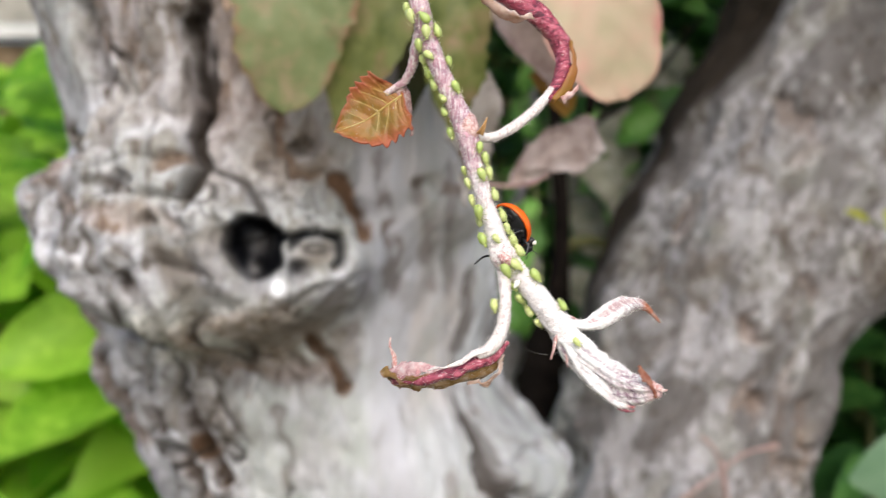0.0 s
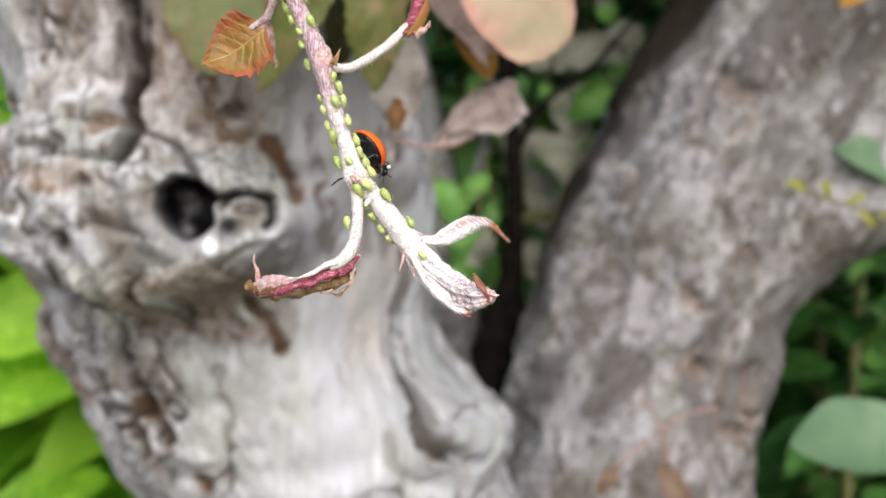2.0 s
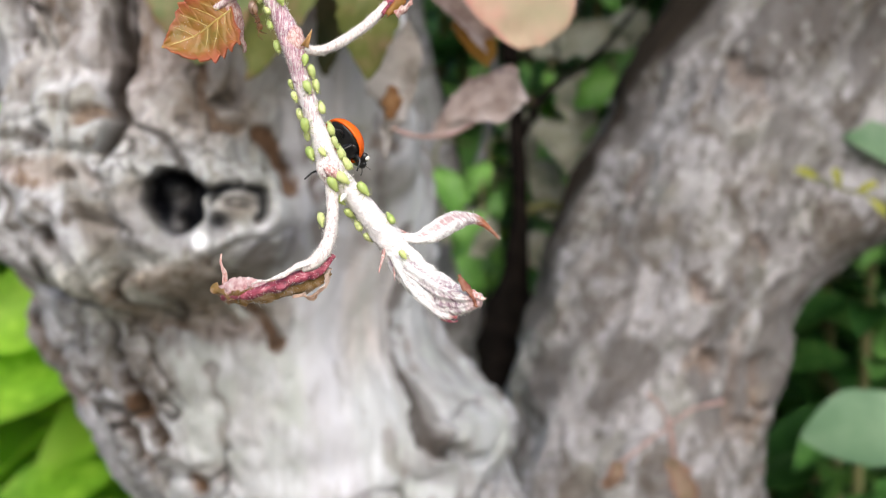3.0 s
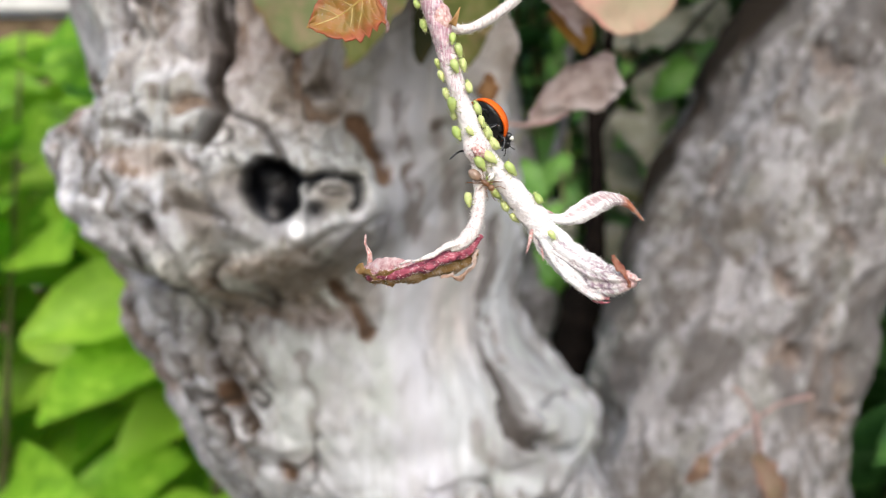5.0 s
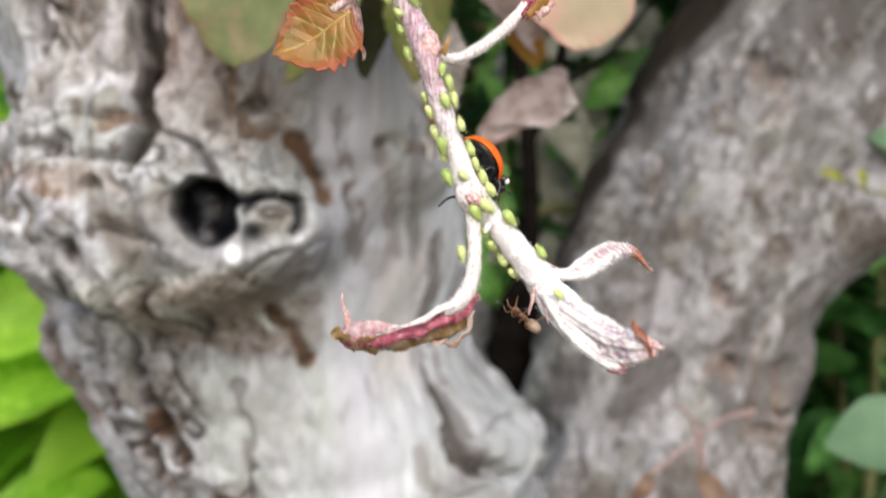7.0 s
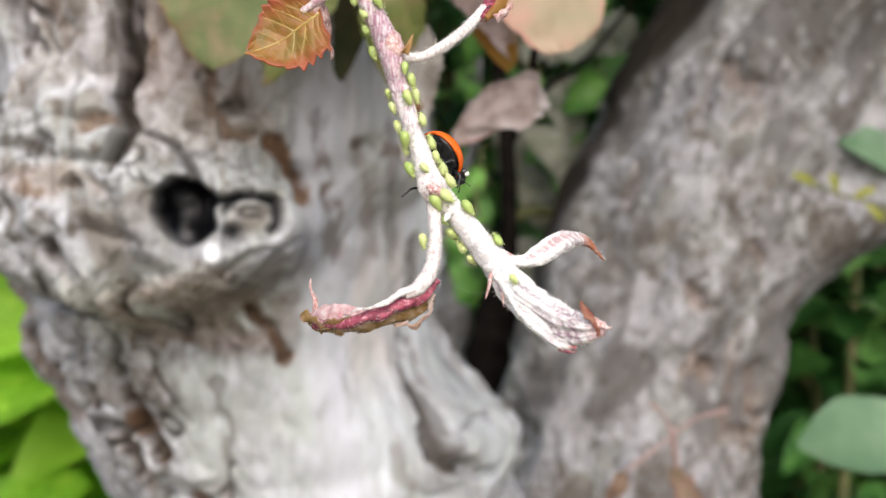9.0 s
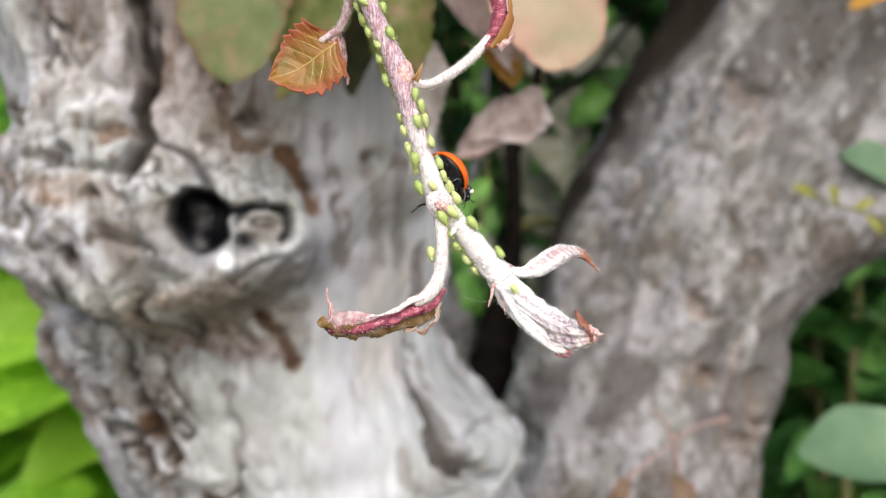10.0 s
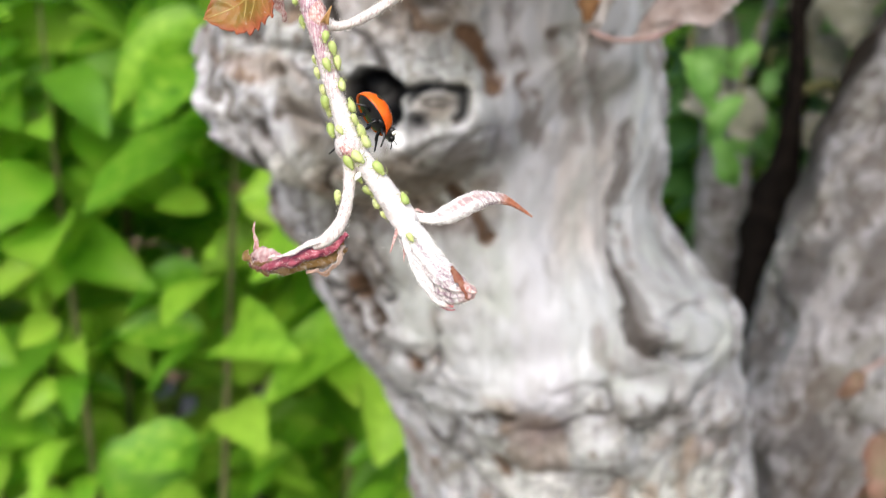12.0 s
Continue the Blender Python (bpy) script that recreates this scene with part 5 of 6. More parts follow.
def rolled(name, path, half, roll, ref, material, parent, label="", ns=60, nv=25, taper=(0.35, 1.0, 0.3), wrinkle=0.03, seed=0, spiral=0.35, teeth=0.0, n_teeth=12):
    """A leaf that has rolled up along its midrib."""
    w = lambda s: half * float(np.interp(s, (0, 0.45, 1), taper))
    me = leaf_sheet(name, path, w, lambda s: roll, ref, ns, nv, teeth, n_teeth, wrinkle, seed, spiral)
    return solid(part(name, me, material, parent, label))


def spindle(name, path, radii, flat, grooves, twist, seed, sides=56, ns=110):
    """A furled leaf: a spindle along a path with folds (angle, depth, width) that wind round it."""
    P0 = spline(path, ns)
    s = np.linspace(0, 1, ns)
    r = np.interp(s, np.linspace(0, 1, len(radii)), radii)
    r = np.convolve(np.pad(r, 4, mode="edge"), np.ones(9) / 9, "valid")
    t, b, n = frames_along(P0, (0, -1, 0.2))
    a = np.linspace(0, 2 * math.pi, sides, endpoint=False)
    fold = np.zeros((ns, sides))
    for at, deep, wide in grooves:
        d = (a[None] - at - twist * (s[:, None] - 0.5) + math.pi) % (2 * math.pi) - math.pi
        fold = np.maximum(fold, deep * np.exp(-(d / wide) ** 2) * ease(0.05, 0.3, s)[:, None])
    ring = np.cos(a)[None, :, None] * b[:, None] + np.sin(a)[None, :, None] * n[:, None] * flat
    q = (P0[:, None] + ring * r[:, None, None]).reshape(-1, 3)
    lumps = fbm(q * np.array([900, 900, 500]), 3, seed).reshape(ns, sides)
    R = r[:, None] * (1 - 0.75 * fold + 0.09 * lumps)
    P = P0[:, None] + ring * R[..., None]
    return grid_mesh(name, P, closed=True, caps=True, attrs={"fold": fold * 1.8, "along": np.repeat(s[:, None], sides, 1)})


def leaf_wool(name, tip, tip_at, inside, bare_at=0.5, open_at=0.75):
    n = Nodes(name, 0.75, 0.25)
    c = n.ramp(n.noise(2200, 4, 0.65, n.grain(-38, 0.25, 1, 1), 0.6), (0.32, (0.5, 0.42, 0.43)), (0.42, (0.68, 0.65, 0.65)), (0.54, (0.82, 0.81, 0.8)))
    fibre = n.noise(2600, 4, 0.65, n.grain(-38, 0.16, 1, 1), 0.5)
    bald = n.math("MULTIPLY", n.ramp(n.attr("along"), (bare_at, 0.0), (bare_at + 0.3, 0.9)), n.ramp(fibre, (0.47, 1.0), (0.55, 0.0)))
    c = n.mix(bald, c, (0.36, 0.25, 0.29))
    mask = n.math("ADD", n.attr("fold"), n.math("MULTIPLY", n.noise(1500, 3, 0.6, None, 1.0), 0.6))
    c = n.mix(n.ramp(mask, (open_at, 0.0), (open_at + 0.25, 0.9)), c, n.ramp(fibre, (0.4, inside), (0.6, (0.66, 0.61, 0.61))))
    c = n.mix(n.ramp(n.attr("along"), (tip_at, 0.0), (min(1.0, tip_at + 0.1), 0.95)), c, n.ramp(n.noise(1500, 3), (0.4, tip), (0.65, tuple(min(1, v * 1.6) for v in tip))))
    return n.done(c, fibre, 0.0004, 0.8)


def apple_twig():
    ob = thing("apple_twig", pose(0, 0, 0), "hanging young apple twig with curled woolly leaves", "twig")
    # stem, hung from the limb above
    top = spline([(-0.10, 0.33, 1.25), (-0.05, 0.24, 1.17), (-0.018, 0.160, 1.09), (-0.0075, 0.139, 1.050), (-0.0046, 0.137, 1.0385), STEM_POINTS[0]], 90)[:-1]
    line = np.vstack([top, STEM_LINE])
    r = np.concatenate([np.linspace(0.0022, 0.00112, len(top)), STEM_R])
    along = np.concatenate([np.zeros(len(top)), np.linspace(0, 1, 300)])
    stem = part("stem", tube("stem", line, r, 26, 0.09, 1100, 4, {"along": np.repeat(along[:, None], 26, 1)}), STEM, ob, "pink stem with white wool")
    low = tube("low", STEM_LINE, STEM_R, 16)
    tagged(part("hairs", hairs(low, 7000, 0.0006, 5, thick=0.000015), HAIR, stem, "fine white hairs"), kind="stuff")
    # swollen node with a small tan stipule
    part("node", ball("node", (0.0031, 0.1366, 1.0150), (0.00125, 0.00115, 0.0019), pose(0, 0, 0, 0, -18, 0), 14, 18, 0.1, 3), ROSE, ob, "swollen woolly node")
    solid(part("stipule", leaf_sheet("stipule", [(0.0044, 0.1357, 1.0140), (0.0049, 0.1353, 1.0148), (0.0054, 0.1355, 1.0160)], lambda s: 0.00055 * (1 - s) + 2e-5, lambda s: 0.8, (0.6, -1, 0), 10, 7), SPOT_TAN, ob, "tan pointed stipule"))
    part("joint", ball("joint", (0.0074, 0.1362, 0.9990), (0.0016, 0.0014, 0.0021), pose(0, 0, 0, 0, -25, 0), 14, 18, 0.14, 6), PETIOLE, ob, "woolly fork with a pink scar")
    solid(part("scar", leaf_sheet("scar", [(0.0068, 0.13475, 0.99945), (0.0075, 0.1346, 0.9989), (0.0080, 0.1347, 0.9981)], lambda s: 0.0006 * math.sin(math.pi * (0.1 + 0.8 * s)), lambda s: 0.7, (0, 1, 0), 10, 7, wrinkle=0.1), ROSE, ob, "pink scar"))
    # crimson leaf on its long stalk
    stalk = part("stalk", tube("stalk", spline([(0.0030, 0.137, 1.0147), (0.0053, 0.1375, 1.0137), (0.0078, 0.139, 1.0146), (0.0112, 0.1415, 1.0172), (0.0131, 0.143, 1.0193), (0.0140, 0.1437, 1.0207)], 60), np.interp(np.linspace(0, 1, 60), (0, 0.2, 0.7, 1), (0.0009, 0.00055, 0.00068, 0.0004)), 16, 0.08, 1200, 7), PETIOLE, ob, "white woolly leaf stalk")
    furry(stalk, 1600, 0.0007, 11, thick=0.000014)
    roll = rolled("curled_leaf", [(0.0131, 0.1432, 1.0192), (0.0145, 0.1445, 1.0218), (0.0151, 0.1455, 1.0250), (0.0138, 0.146, 1.0281), (0.0112, 0.146, 1.0305), (0.0080, 0.146, 1.0324), (0.0040, 0.146, 1.035)], 0.0046, 2.7, (0.75, 0.55, 0.2), CRIMSON, ob, "dark crimson rolled leaf", taper=(0.5, 1.0, 0.95), wrinkle=0.032, seed=3, ns=90)
    furry(roll, 350, 0.0004, 12)
    rolled("flap", [(0.0143, 0.1425, 1.0190), (0.0160, 0.1428, 1.0208), (0.0169, 0.1432, 1.0236), (0.0166, 0.1438, 1.0268)], 0.0013, 1.2, (-0.4, 1, 0), AMBER, ob, "amber unfolded leaf edge", 24, 11, (0.6, 1.0, 0.2), 0.04, 5, teeth=0.2)
    rolled("flap", [(0.0120, 0.145, 1.0298), (0.0095, 0.1445, 1.0300), (0.0065, 0.1445, 1.0312), (0.0035, 0.1445, 1.0335)], 0.0015, 1.2, (0.2, 1, 1), MEMBRANE, ob, "pale golden rose unfolded leaf edge", 24, 11, (0.3, 1.0, 0.9), 0.05, 6, teeth=0.2)
    rolled("flap", [(0.0153, 0.1428, 1.0190), (0.0166, 0.1430, 1.0198), (0.0173, 0.1434, 1.0212)], 0.0011, 1.0, (-0.4, 1, 0.4), ROSE, ob, "rose leaf tip", 16, 9, (0.8, 1.0, 0.2), 0.06, 8)
    # amber serrated leaf
    stalk = part("stalk", tube("stalk", spline([(-0.0022, 0.1372, 1.0295), (-0.0033, 0.138, 1.0252), (-0.0038, 0.139, 1.0229), (-0.0047, 0.140, 1.0211), (-0.0057, 0.1405, 1.0205), (-0.0072, 0.1409, 1.0196)], 50), np.linspace(0.00072, 0.0004, 50), 14, 0.1, 1200, 9), fuzzy("violet_woolly_stalk", (0.5, 0.3, 0.33), (0.3, 0.15, 0.2), amount=0.5), ob, "violet woolly leaf stalk")
    furry(stalk, 350, 0.0005, 13)
    w = lambda s: 0.0046 * (min(1, s / 0.22) ** 0.6) * (1.0 if s < 0.55 else max(0.03, 1 - ((s - 0.55) / 0.45) ** 1.8))
    blade = leaf_sheet("amber_leaf", [(-0.0052, 0.1409, 1.0194), (-0.0072, 0.1409, 1.0180), (-0.0099, 0.1412, 1.0162), (-0.0137, 0.1400, 1.0146)], w, lambda s: 0.5, (0.15, -1, 0.25), 110, 31, 0.16, 8, 0.022, 17, vein=0.014)
    furry(solid(part("amber_leaf", blade, AMBER, ob, "amber serrated leaf with green veins"), 0.0002), 90, 0.0004, 14, thick=0.000014)
    rib = spline([(-0.0052, 0.1409, 1.0194), (-0.0072, 0.1409, 1.0180), (-0.0099, 0.1412, 1.0162), (-0.0137, 0.1400, 1.0146)], 40) + np.array([0, -0.00022, 0])
    part("midrib", tube("midrib", rib, np.linspace(0.00016, 0.00005, 40), 8), VEIN, ob, "pale green midrib")
    across = np.cross(rib[-1] - rib[0], (0, -1, 0))
    across /= np.linalg.norm(across)
    ahead = (rib[-1] - rib[0]) / np.linalg.norm(rib[-1] - rib[0])
    for i, (k, le) in enumerate(((5, 0.0032), (11, 0.0038), (18, 0.0037), (26, 0.0026))):
        for sx in (-1, 1):
            end = rib[k] + (0.75 * ahead + sx * across) * le * 0.8
            mid = rib[k] + (0.28 * ahead + 0.45 * sx * across) * le * 0.8 + np.array([0, -0.0001, 0])
            part("vein", tube("vein", spline([rib[k], mid, end + np.array([0, -0.00035, 0])], 12), np.linspace(0.00007, 0.00003, 12), 6), VEIN, ob)
    rolled("folded_lobe", [(-0.0050, 0.1405, 1.0205), (-0.0045, 0.1418, 1.0185), (-0.0043, 0.1428, 1.0166), (-0.0041, 0.1432, 1.0145)], 0.0022, 1.1, (-0.7, 0.7, 0.2), ROSE, ob, "rose folded lobe of the amber leaf", 30, 13, (0.7, 1.0, 0.15), 0.05, 9, teeth=0.15)
    # long stalk with the crimson and golden boat-shaped leaf
    stalk = part("stalk", tube("stalk", spline([(0.0072, 0.1366, 0.9994), (0.0075, 0.136, 0.9959), (0.00748, 0.135, 0.9925), (0.0069, 0.134, 0.9899), (0.0057, 0.133, 0.98825), (0.0040, 0.1325, 0.9873)], 60), np.interp(np.linspace(0, 1, 60), (0, 0.3, 0.75, 1), (0.00095, 0.00072, 0.00085, 0.0006)), 16, 0.09, 1200, 10), PETIOLE, ob, "white woolly leaf stalk")
    furry(stalk, 1600, 0.0006, 15, thick=0.000014)
    roll = rolled("curled_leaf", [(0.0073, 0.1345, 0.9890), (0.0056, 0.1333, 0.9877), (0.0031, 0.1323, 0.9866), (-0.0003, 0.1323, 0.9854), (-0.0034, 0.1342, 0.9846), (-0.0062, 0.1372, 0.9843)], 0.0031, 2.2, (0.05, 0.5, -1.0), CRIMSON, ob, "crimson rolled leaf", taper=(0.4, 1.0, 0.5), wrinkle=0.03, seed=13)
    furry(roll, 600, 0.0005, 16)
    rolled("white_ridge", [(0.0068, 0.1334, 0.9890), (0.0050, 0.1320, 0.9880), (0.0030, 0.1312, 0.9872), (0.0006, 0.1312, 0.9862), (-0.0016, 0.1322, 0.9856)], 0.0008, 1.3, (0, 1, -0.7), PETIOLE, ob, "white woolly ridge", 30, 11, (1.0, 0.8, 0.15), 0.03, 14)
    fold = rolled("golden_fold", [(0.0071, 0.1350, 0.9866), (0.0052, 0.1338, 0.9850), (0.0025, 0.1330, 0.9845), (-0.0008, 0.1330, 0.9838), (-0.0040, 0.1352, 0.9837), (-0.0068, 0.1380, 0.9842)], 0.0017, 1.1, (0, 1, 0.6), GOLDEN, ob, "golden olive fold with frayed edge", 70, 13, (1.3, 1.15, 0.85), 0.04, 15, teeth=0.35, n_teeth=26)
    furry(fold, 700, 0.0007, 17, thick=0.000016)
    rolled("amber_end", [(-0.0004, 0.1338, 0.9858), (-0.0030, 0.1350, 0.9856), (-0.0052, 0.1366, 0.9853), (-0.0068, 0.1380, 0.9847)], 0.0018, 0.9, (0.2, 1, -0.3), PEACHY, ob, "golden rose frilled end", 60, 13, (0.25, 1.0, 0.9), 0.05, 16, teeth=0.3, n_teeth=15)
    rolled("frayed_edge", [(0.0074, 0.1344, 0.9872), (0.0066, 0.1340, 0.9853), (0.0050, 0.1334, 0.9842), (0.0030, 0.1328, 0.9838)], 0.0004, 0.9, (0, 1, 0.4), MEMBRANE, ob, "frayed golden rose leaf edge", 50, 11, (0.8, 1.0, 0.3), 0.07, 35, teeth=0.6, n_teeth=13)
    rolled("golden_end", [(-0.0072, 0.1375, 0.9855), (-0.0066, 0.1366, 0.9845), (-0.0048, 0.1352, 0.9840), (-0.0030, 0.1340, 0.9840)], 0.00065, 0.9, (0.2, 1, 0.2), GOLDEN, ob, "golden orange curled end", 40, 11, (1.0, 1.0, 0.3), 0.05, 19, teeth=0.25, n_teeth=9)
    rolled("leaf_tip", [(-0.0061, 0.1383, 0.9853), (-0.0061, 0.1385, 0.9866), (-0.0066, 0.1388, 0.9878), (-0.0066, 0.1391, 0.9890)], 0.0008, 1.9, (0.3, -1, 0), ROSE, ob, "rosy pointed leaf tip", 24, 11, (1.0, 0.75, 0.1), 0.04, 18)
    # small leaf with a red point
    small = part("small_leaf", spindle("small_leaf", [(0.0138, 0.1366, 0.9912), (0.0172, 0.1374, 0.9907), (0.0195, 0.1383, 0.9913), (0.0222, 0.1397, 0.9927), (0.0240, 0.141, 0.9931), (0.0259, 0.1428, 0.9926), (0.0284, 0.146, 0.9904)],
                                       (0.0005, 0.00065, 0.0013, 0.0013, 0.00085, 0.0005, 0.0001), 0.75, ((1.9, 0.5, 0.45), (4.4, 0.3, 0.4)), 0.25, 41), leaf_wool("woolly_leaf_with_red_point", (0.36, 0.12, 0.06), 0.72, (0.42, 0.27, 0.28), 0.3, 0.55), ob, "small white woolly leaf with red point")
    furry(small, 1100, 0.0005, 18, thick=0.000014)
    # large furled leaf at the end
    big = part("furled_leaf", spindle("furled_leaf", [(0.0140, 0.1366, 0.9912), (0.0157, 0.1358, 0.9884), (0.0180, 0.1338, 0.9860), (0.0205, 0.1316, 0.9842), (0.0228, 0.1297, 0.9836), (0.0250, 0.1281, 0.9837)],
                                      (0.0013, 0.0018, 0.00215, 0.0021, 0.0017, 0.0007), 0.85, ((0.75, 0.6, 0.42), (2.0, 0.3, 0.26), (1.35, 0.3, 0.14), (0.25, 0.3, 0.14), (2.7, 0.2, 0.12), (4.6, 0.35, 0.5)), 0.9, 42, 72), leaf_wool("furled_woolly_leaf", (0.5, 0.34, 0.34), 0.86, (0.24, 0.15, 0.2), 0.42, 0.6), ob, "large furled leaf with thick white wool")
    furry(big, 3000, 0.0006, 19, thick=0.000014)
    low = part("lower_fold", spindle("lower_fold", [(0.0149, 0.1350, 0.9890), (0.0165, 0.1338, 0.9863), (0.0186, 0.1320, 0.9839), (0.0206, 0.1306, 0.9822), (0.0223, 0.1300, 0.9816)],
                                     (0.0006, 0.00095, 0.0010, 0.0008, 0.0002), 0.7, ((1.2, 0.3, 0.4),), 0.5, 43), leaf_wool("lower_woolly_fold", (0.45, 0.1, 0.12), 0.86, (0.4, 0.3, 0.3)), ob, "white woolly lower fold with crimson point")
    furry(low, 1100, 0.0006, 21, thick=0.000014)
    rolled("leaf_tip", [(0.0226, 0.1283, 0.9866), (0.0233, 0.1281, 0.9854), (0.0241, 0.1279, 0.9842), (0.0247, 0.1279, 0.9828)], 0.0008, 1.2, (-0.4, 0.8, 0.1), RUSTY, ob, "rusty red withered tip", 24, 11, (0.25, 1.0, 0.5), 0.06, 27)
    rolled("leaf_tip", [(0.0240, 0.1281, 0.9848), (0.0247, 0.1277, 0.9842), (0.0256, 0.1275, 0.9838)], 0.0009, 1.6, (0.2, 0.6, -1), ROSE, ob, "rosy tip", 16, 11, (1.0, 0.8, 0.2), 0.06, 28)
    rolled("leaf_tip", [(0.0205, 0.1308, 0.9813), (0.0214, 0.1305, 0.9810), (0.0223, 0.1303, 0.9811)], 0.00045, 1.5, (0, 1, 1), CRIMSON, ob, "crimson point", 12, 9, (0.8, 1.0, 0.2), 0.05, 29)
    # stipules below the leaf base
    for a, b, c, hw, seed in (((0.0140, 0.1355, 0.9905), (0.0135, 0.1351, 0.9885), (0.0131, 0.1350, 0.9868), 0.0006, 31), ((0.0150, 0.1350, 0.9880), (0.0149, 0.1346, 0.9868), (0.0150, 0.1343, 0.9857), 0.00025, 32), ((0.0148, 0.1374, 0.9915), (0.0158, 0.1376, 0.9916), (0.0167, 0.1379, 0.9912), 0.0003, 33)):
        rolled("stipule", [a, b, c], hw, 1.4, (0.5, 1, 0), ROSE, ob, "rosy pointed stipule", 20, 9, (1.0, 0.8, 0.08), 0.03, seed)
    # one strand of spider silk between the leaves
    part("silk_strand", tube("silk_strand", spline([(0.0094, 0.133, 0.9883), (0.0115, 0.134, 0.9874), (0.0138, 0.1352, 0.9873)], 10), 0.000006, 5), HAIR, ob, "thin strand of silk")


apple_twig()

# ---------------------------------------------------------------- aphids
def aphid_skin(name, low, high):
    n = Nodes(name, 0.38, 0.45)
    tone = n.mix(n.random(), low, high)
    c = n.mix(n.ramp(n.noise(1500, 3), (0.4, 0.0), (0.65, 0.35)), tone, (0.22, 0.3, 0.06))
    return n.done(c, sss=0.25)


APHID = aphid_skin("pale_green_aphid", (0.34, 0.44, 0.12), (0.58, 0.62, 0.28))
APHID_LEG = plain("pale_aphid_leg", (0.3, 0.33, 0.12), (0.4, 0.42, 0.2), 900, 0.5)
SHED = plain("shed_white_skin", (0.7, 0.7, 0.66), (0.82, 0.82, 0.78), 900, 0.5)


def aphid(m, size, label="plump pale green aphid on the twig", skin=None):
    """Head towards +y, back towards +z."""
    ob = thing("aphid", m, label, "aphid", "aphids on the twig")
    s = size
    k = skin or APHID
    part("body", ball("body", (0, -0.06 * s, 0.27 * s), (0.29 * s, 0.25 * s, 0.47 * s), pose(0, 0, 0, -90, 0, 0), 12, 14, 0.04, 3, shape=lambda u: 1.05 - 0.18 * np.cos(u)), k, ob)
    part("head", ball("head", (0, 0.41 * s, 0.24 * s), (0.14 * s, 0.12 * s, 0.11 * s), None, 8, 10), k, ob)
    for sx in (-1, 1):
        part("antenna", tube("antenna", spline([(sx * 0.06 * s, 0.48 * s, 0.27 * s), (sx * 0.22 * s, 0.55 * s, 0.36 * s), (sx * 0.36 * s, 0.2 * s, 0.42 * s)], 8), 0.014 * s, 5), APHID_LEG, ob)
        part("tail_tube", tube("tail_tube", spline([(sx * 0.16 * s, -0.36 * s, 0.32 * s), (sx * 0.2 * s, -0.47 * s, 0.4 * s), (sx * 0.22 * s, -0.56 * s, 0.43 * s)], 5), 0.024 * s, 5), APHID_LEG, ob)
        for y0, y1 in ((0.26, 0.45), (0.14, 0.08), (0.0, -0.36)):
            part("leg", tube("leg", spline([(sx * 0.15 * s, y0 * s, 0.15 * s), (sx * 0.34 * s, (y0 + y1) * 0.5 * s, 0.24 * s), (sx * 0.46 * s, y1 * s, 0.0)], 7), 0.018 * s, 5), APHID_LEG, ob)
    return ob


def on_stem(f, angle, lift=0.0, flip=1, swing=0.0):
    """A pose on the stem: f along it, angle round it (0 towards the path, 90 to its side)."""
    i = int(min(299, f * 299))
    t = Vector(STEM_LINE[min(299, i + 1)] - STEM_LINE[max(0, i - 1)]).normalized()
    fwd = Vector((0, -1, 0))
    fwd = (fwd - fwd.dot(t) * t).normalized()
    side = fwd.cross(t)
    a = radians(angle)
    out = fwd * math.cos(a) + side * math.sin(a)
    d = t * flip + t.cross(out) * swing
    return Matrix.Translation(Vector(STEM_LINE[i]) + out * (STEM_R[i] * 0.98 + lift)) @ turn_to(d, out)


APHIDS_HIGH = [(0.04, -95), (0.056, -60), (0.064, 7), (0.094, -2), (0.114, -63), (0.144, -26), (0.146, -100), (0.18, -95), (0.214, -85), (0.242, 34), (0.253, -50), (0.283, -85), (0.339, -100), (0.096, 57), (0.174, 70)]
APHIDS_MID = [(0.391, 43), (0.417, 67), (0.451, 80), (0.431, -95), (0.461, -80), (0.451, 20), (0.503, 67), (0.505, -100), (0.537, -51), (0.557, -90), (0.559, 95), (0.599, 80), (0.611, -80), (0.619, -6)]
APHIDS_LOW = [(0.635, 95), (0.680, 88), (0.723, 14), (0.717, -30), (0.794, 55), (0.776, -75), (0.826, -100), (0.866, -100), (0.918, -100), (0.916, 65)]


def aphids():
    rng = random.Random(12)
    kinds = {}
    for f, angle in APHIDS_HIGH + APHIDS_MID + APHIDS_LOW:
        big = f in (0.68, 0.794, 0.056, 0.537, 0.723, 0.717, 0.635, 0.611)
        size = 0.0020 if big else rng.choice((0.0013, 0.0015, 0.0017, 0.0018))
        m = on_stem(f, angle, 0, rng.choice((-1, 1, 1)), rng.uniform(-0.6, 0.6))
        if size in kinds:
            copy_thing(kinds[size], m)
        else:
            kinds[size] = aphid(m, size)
    # on the long leaf stalk, the furled leaf and a shed skin in the fork
    copy_thing(kinds[0.0018], Matrix.Translation((0.00665, 0.1354, 0.9931)) @ turn_to((0.1, -0.2, -1), (-1, -0.3, 0)))
    copy_thing(kinds[0.0013], Matrix.Translation((0.0160, 0.1338, 0.9888)) @ turn_to((0.6, 0, -0.8), (0, -1, 0.2)))
    shed = aphid(Matrix.Translation((0.0088, 0.1352, 0.9957)) @ turn_to((-0.5, -0.3, -0.9), (0.2, -1, 0)), 0.0011, "shed white aphid skin in the fork", SHED)
    tagged(shed, group="shed skins")


aphids()

# ---------------------------------------------------------------- the ladybird
RED_SHELL = plain("glossy_orange_shell", (0.72, 0.1, 0.006), (0.82, 0.14, 0.01), 700, 0.25, spec=0.5)
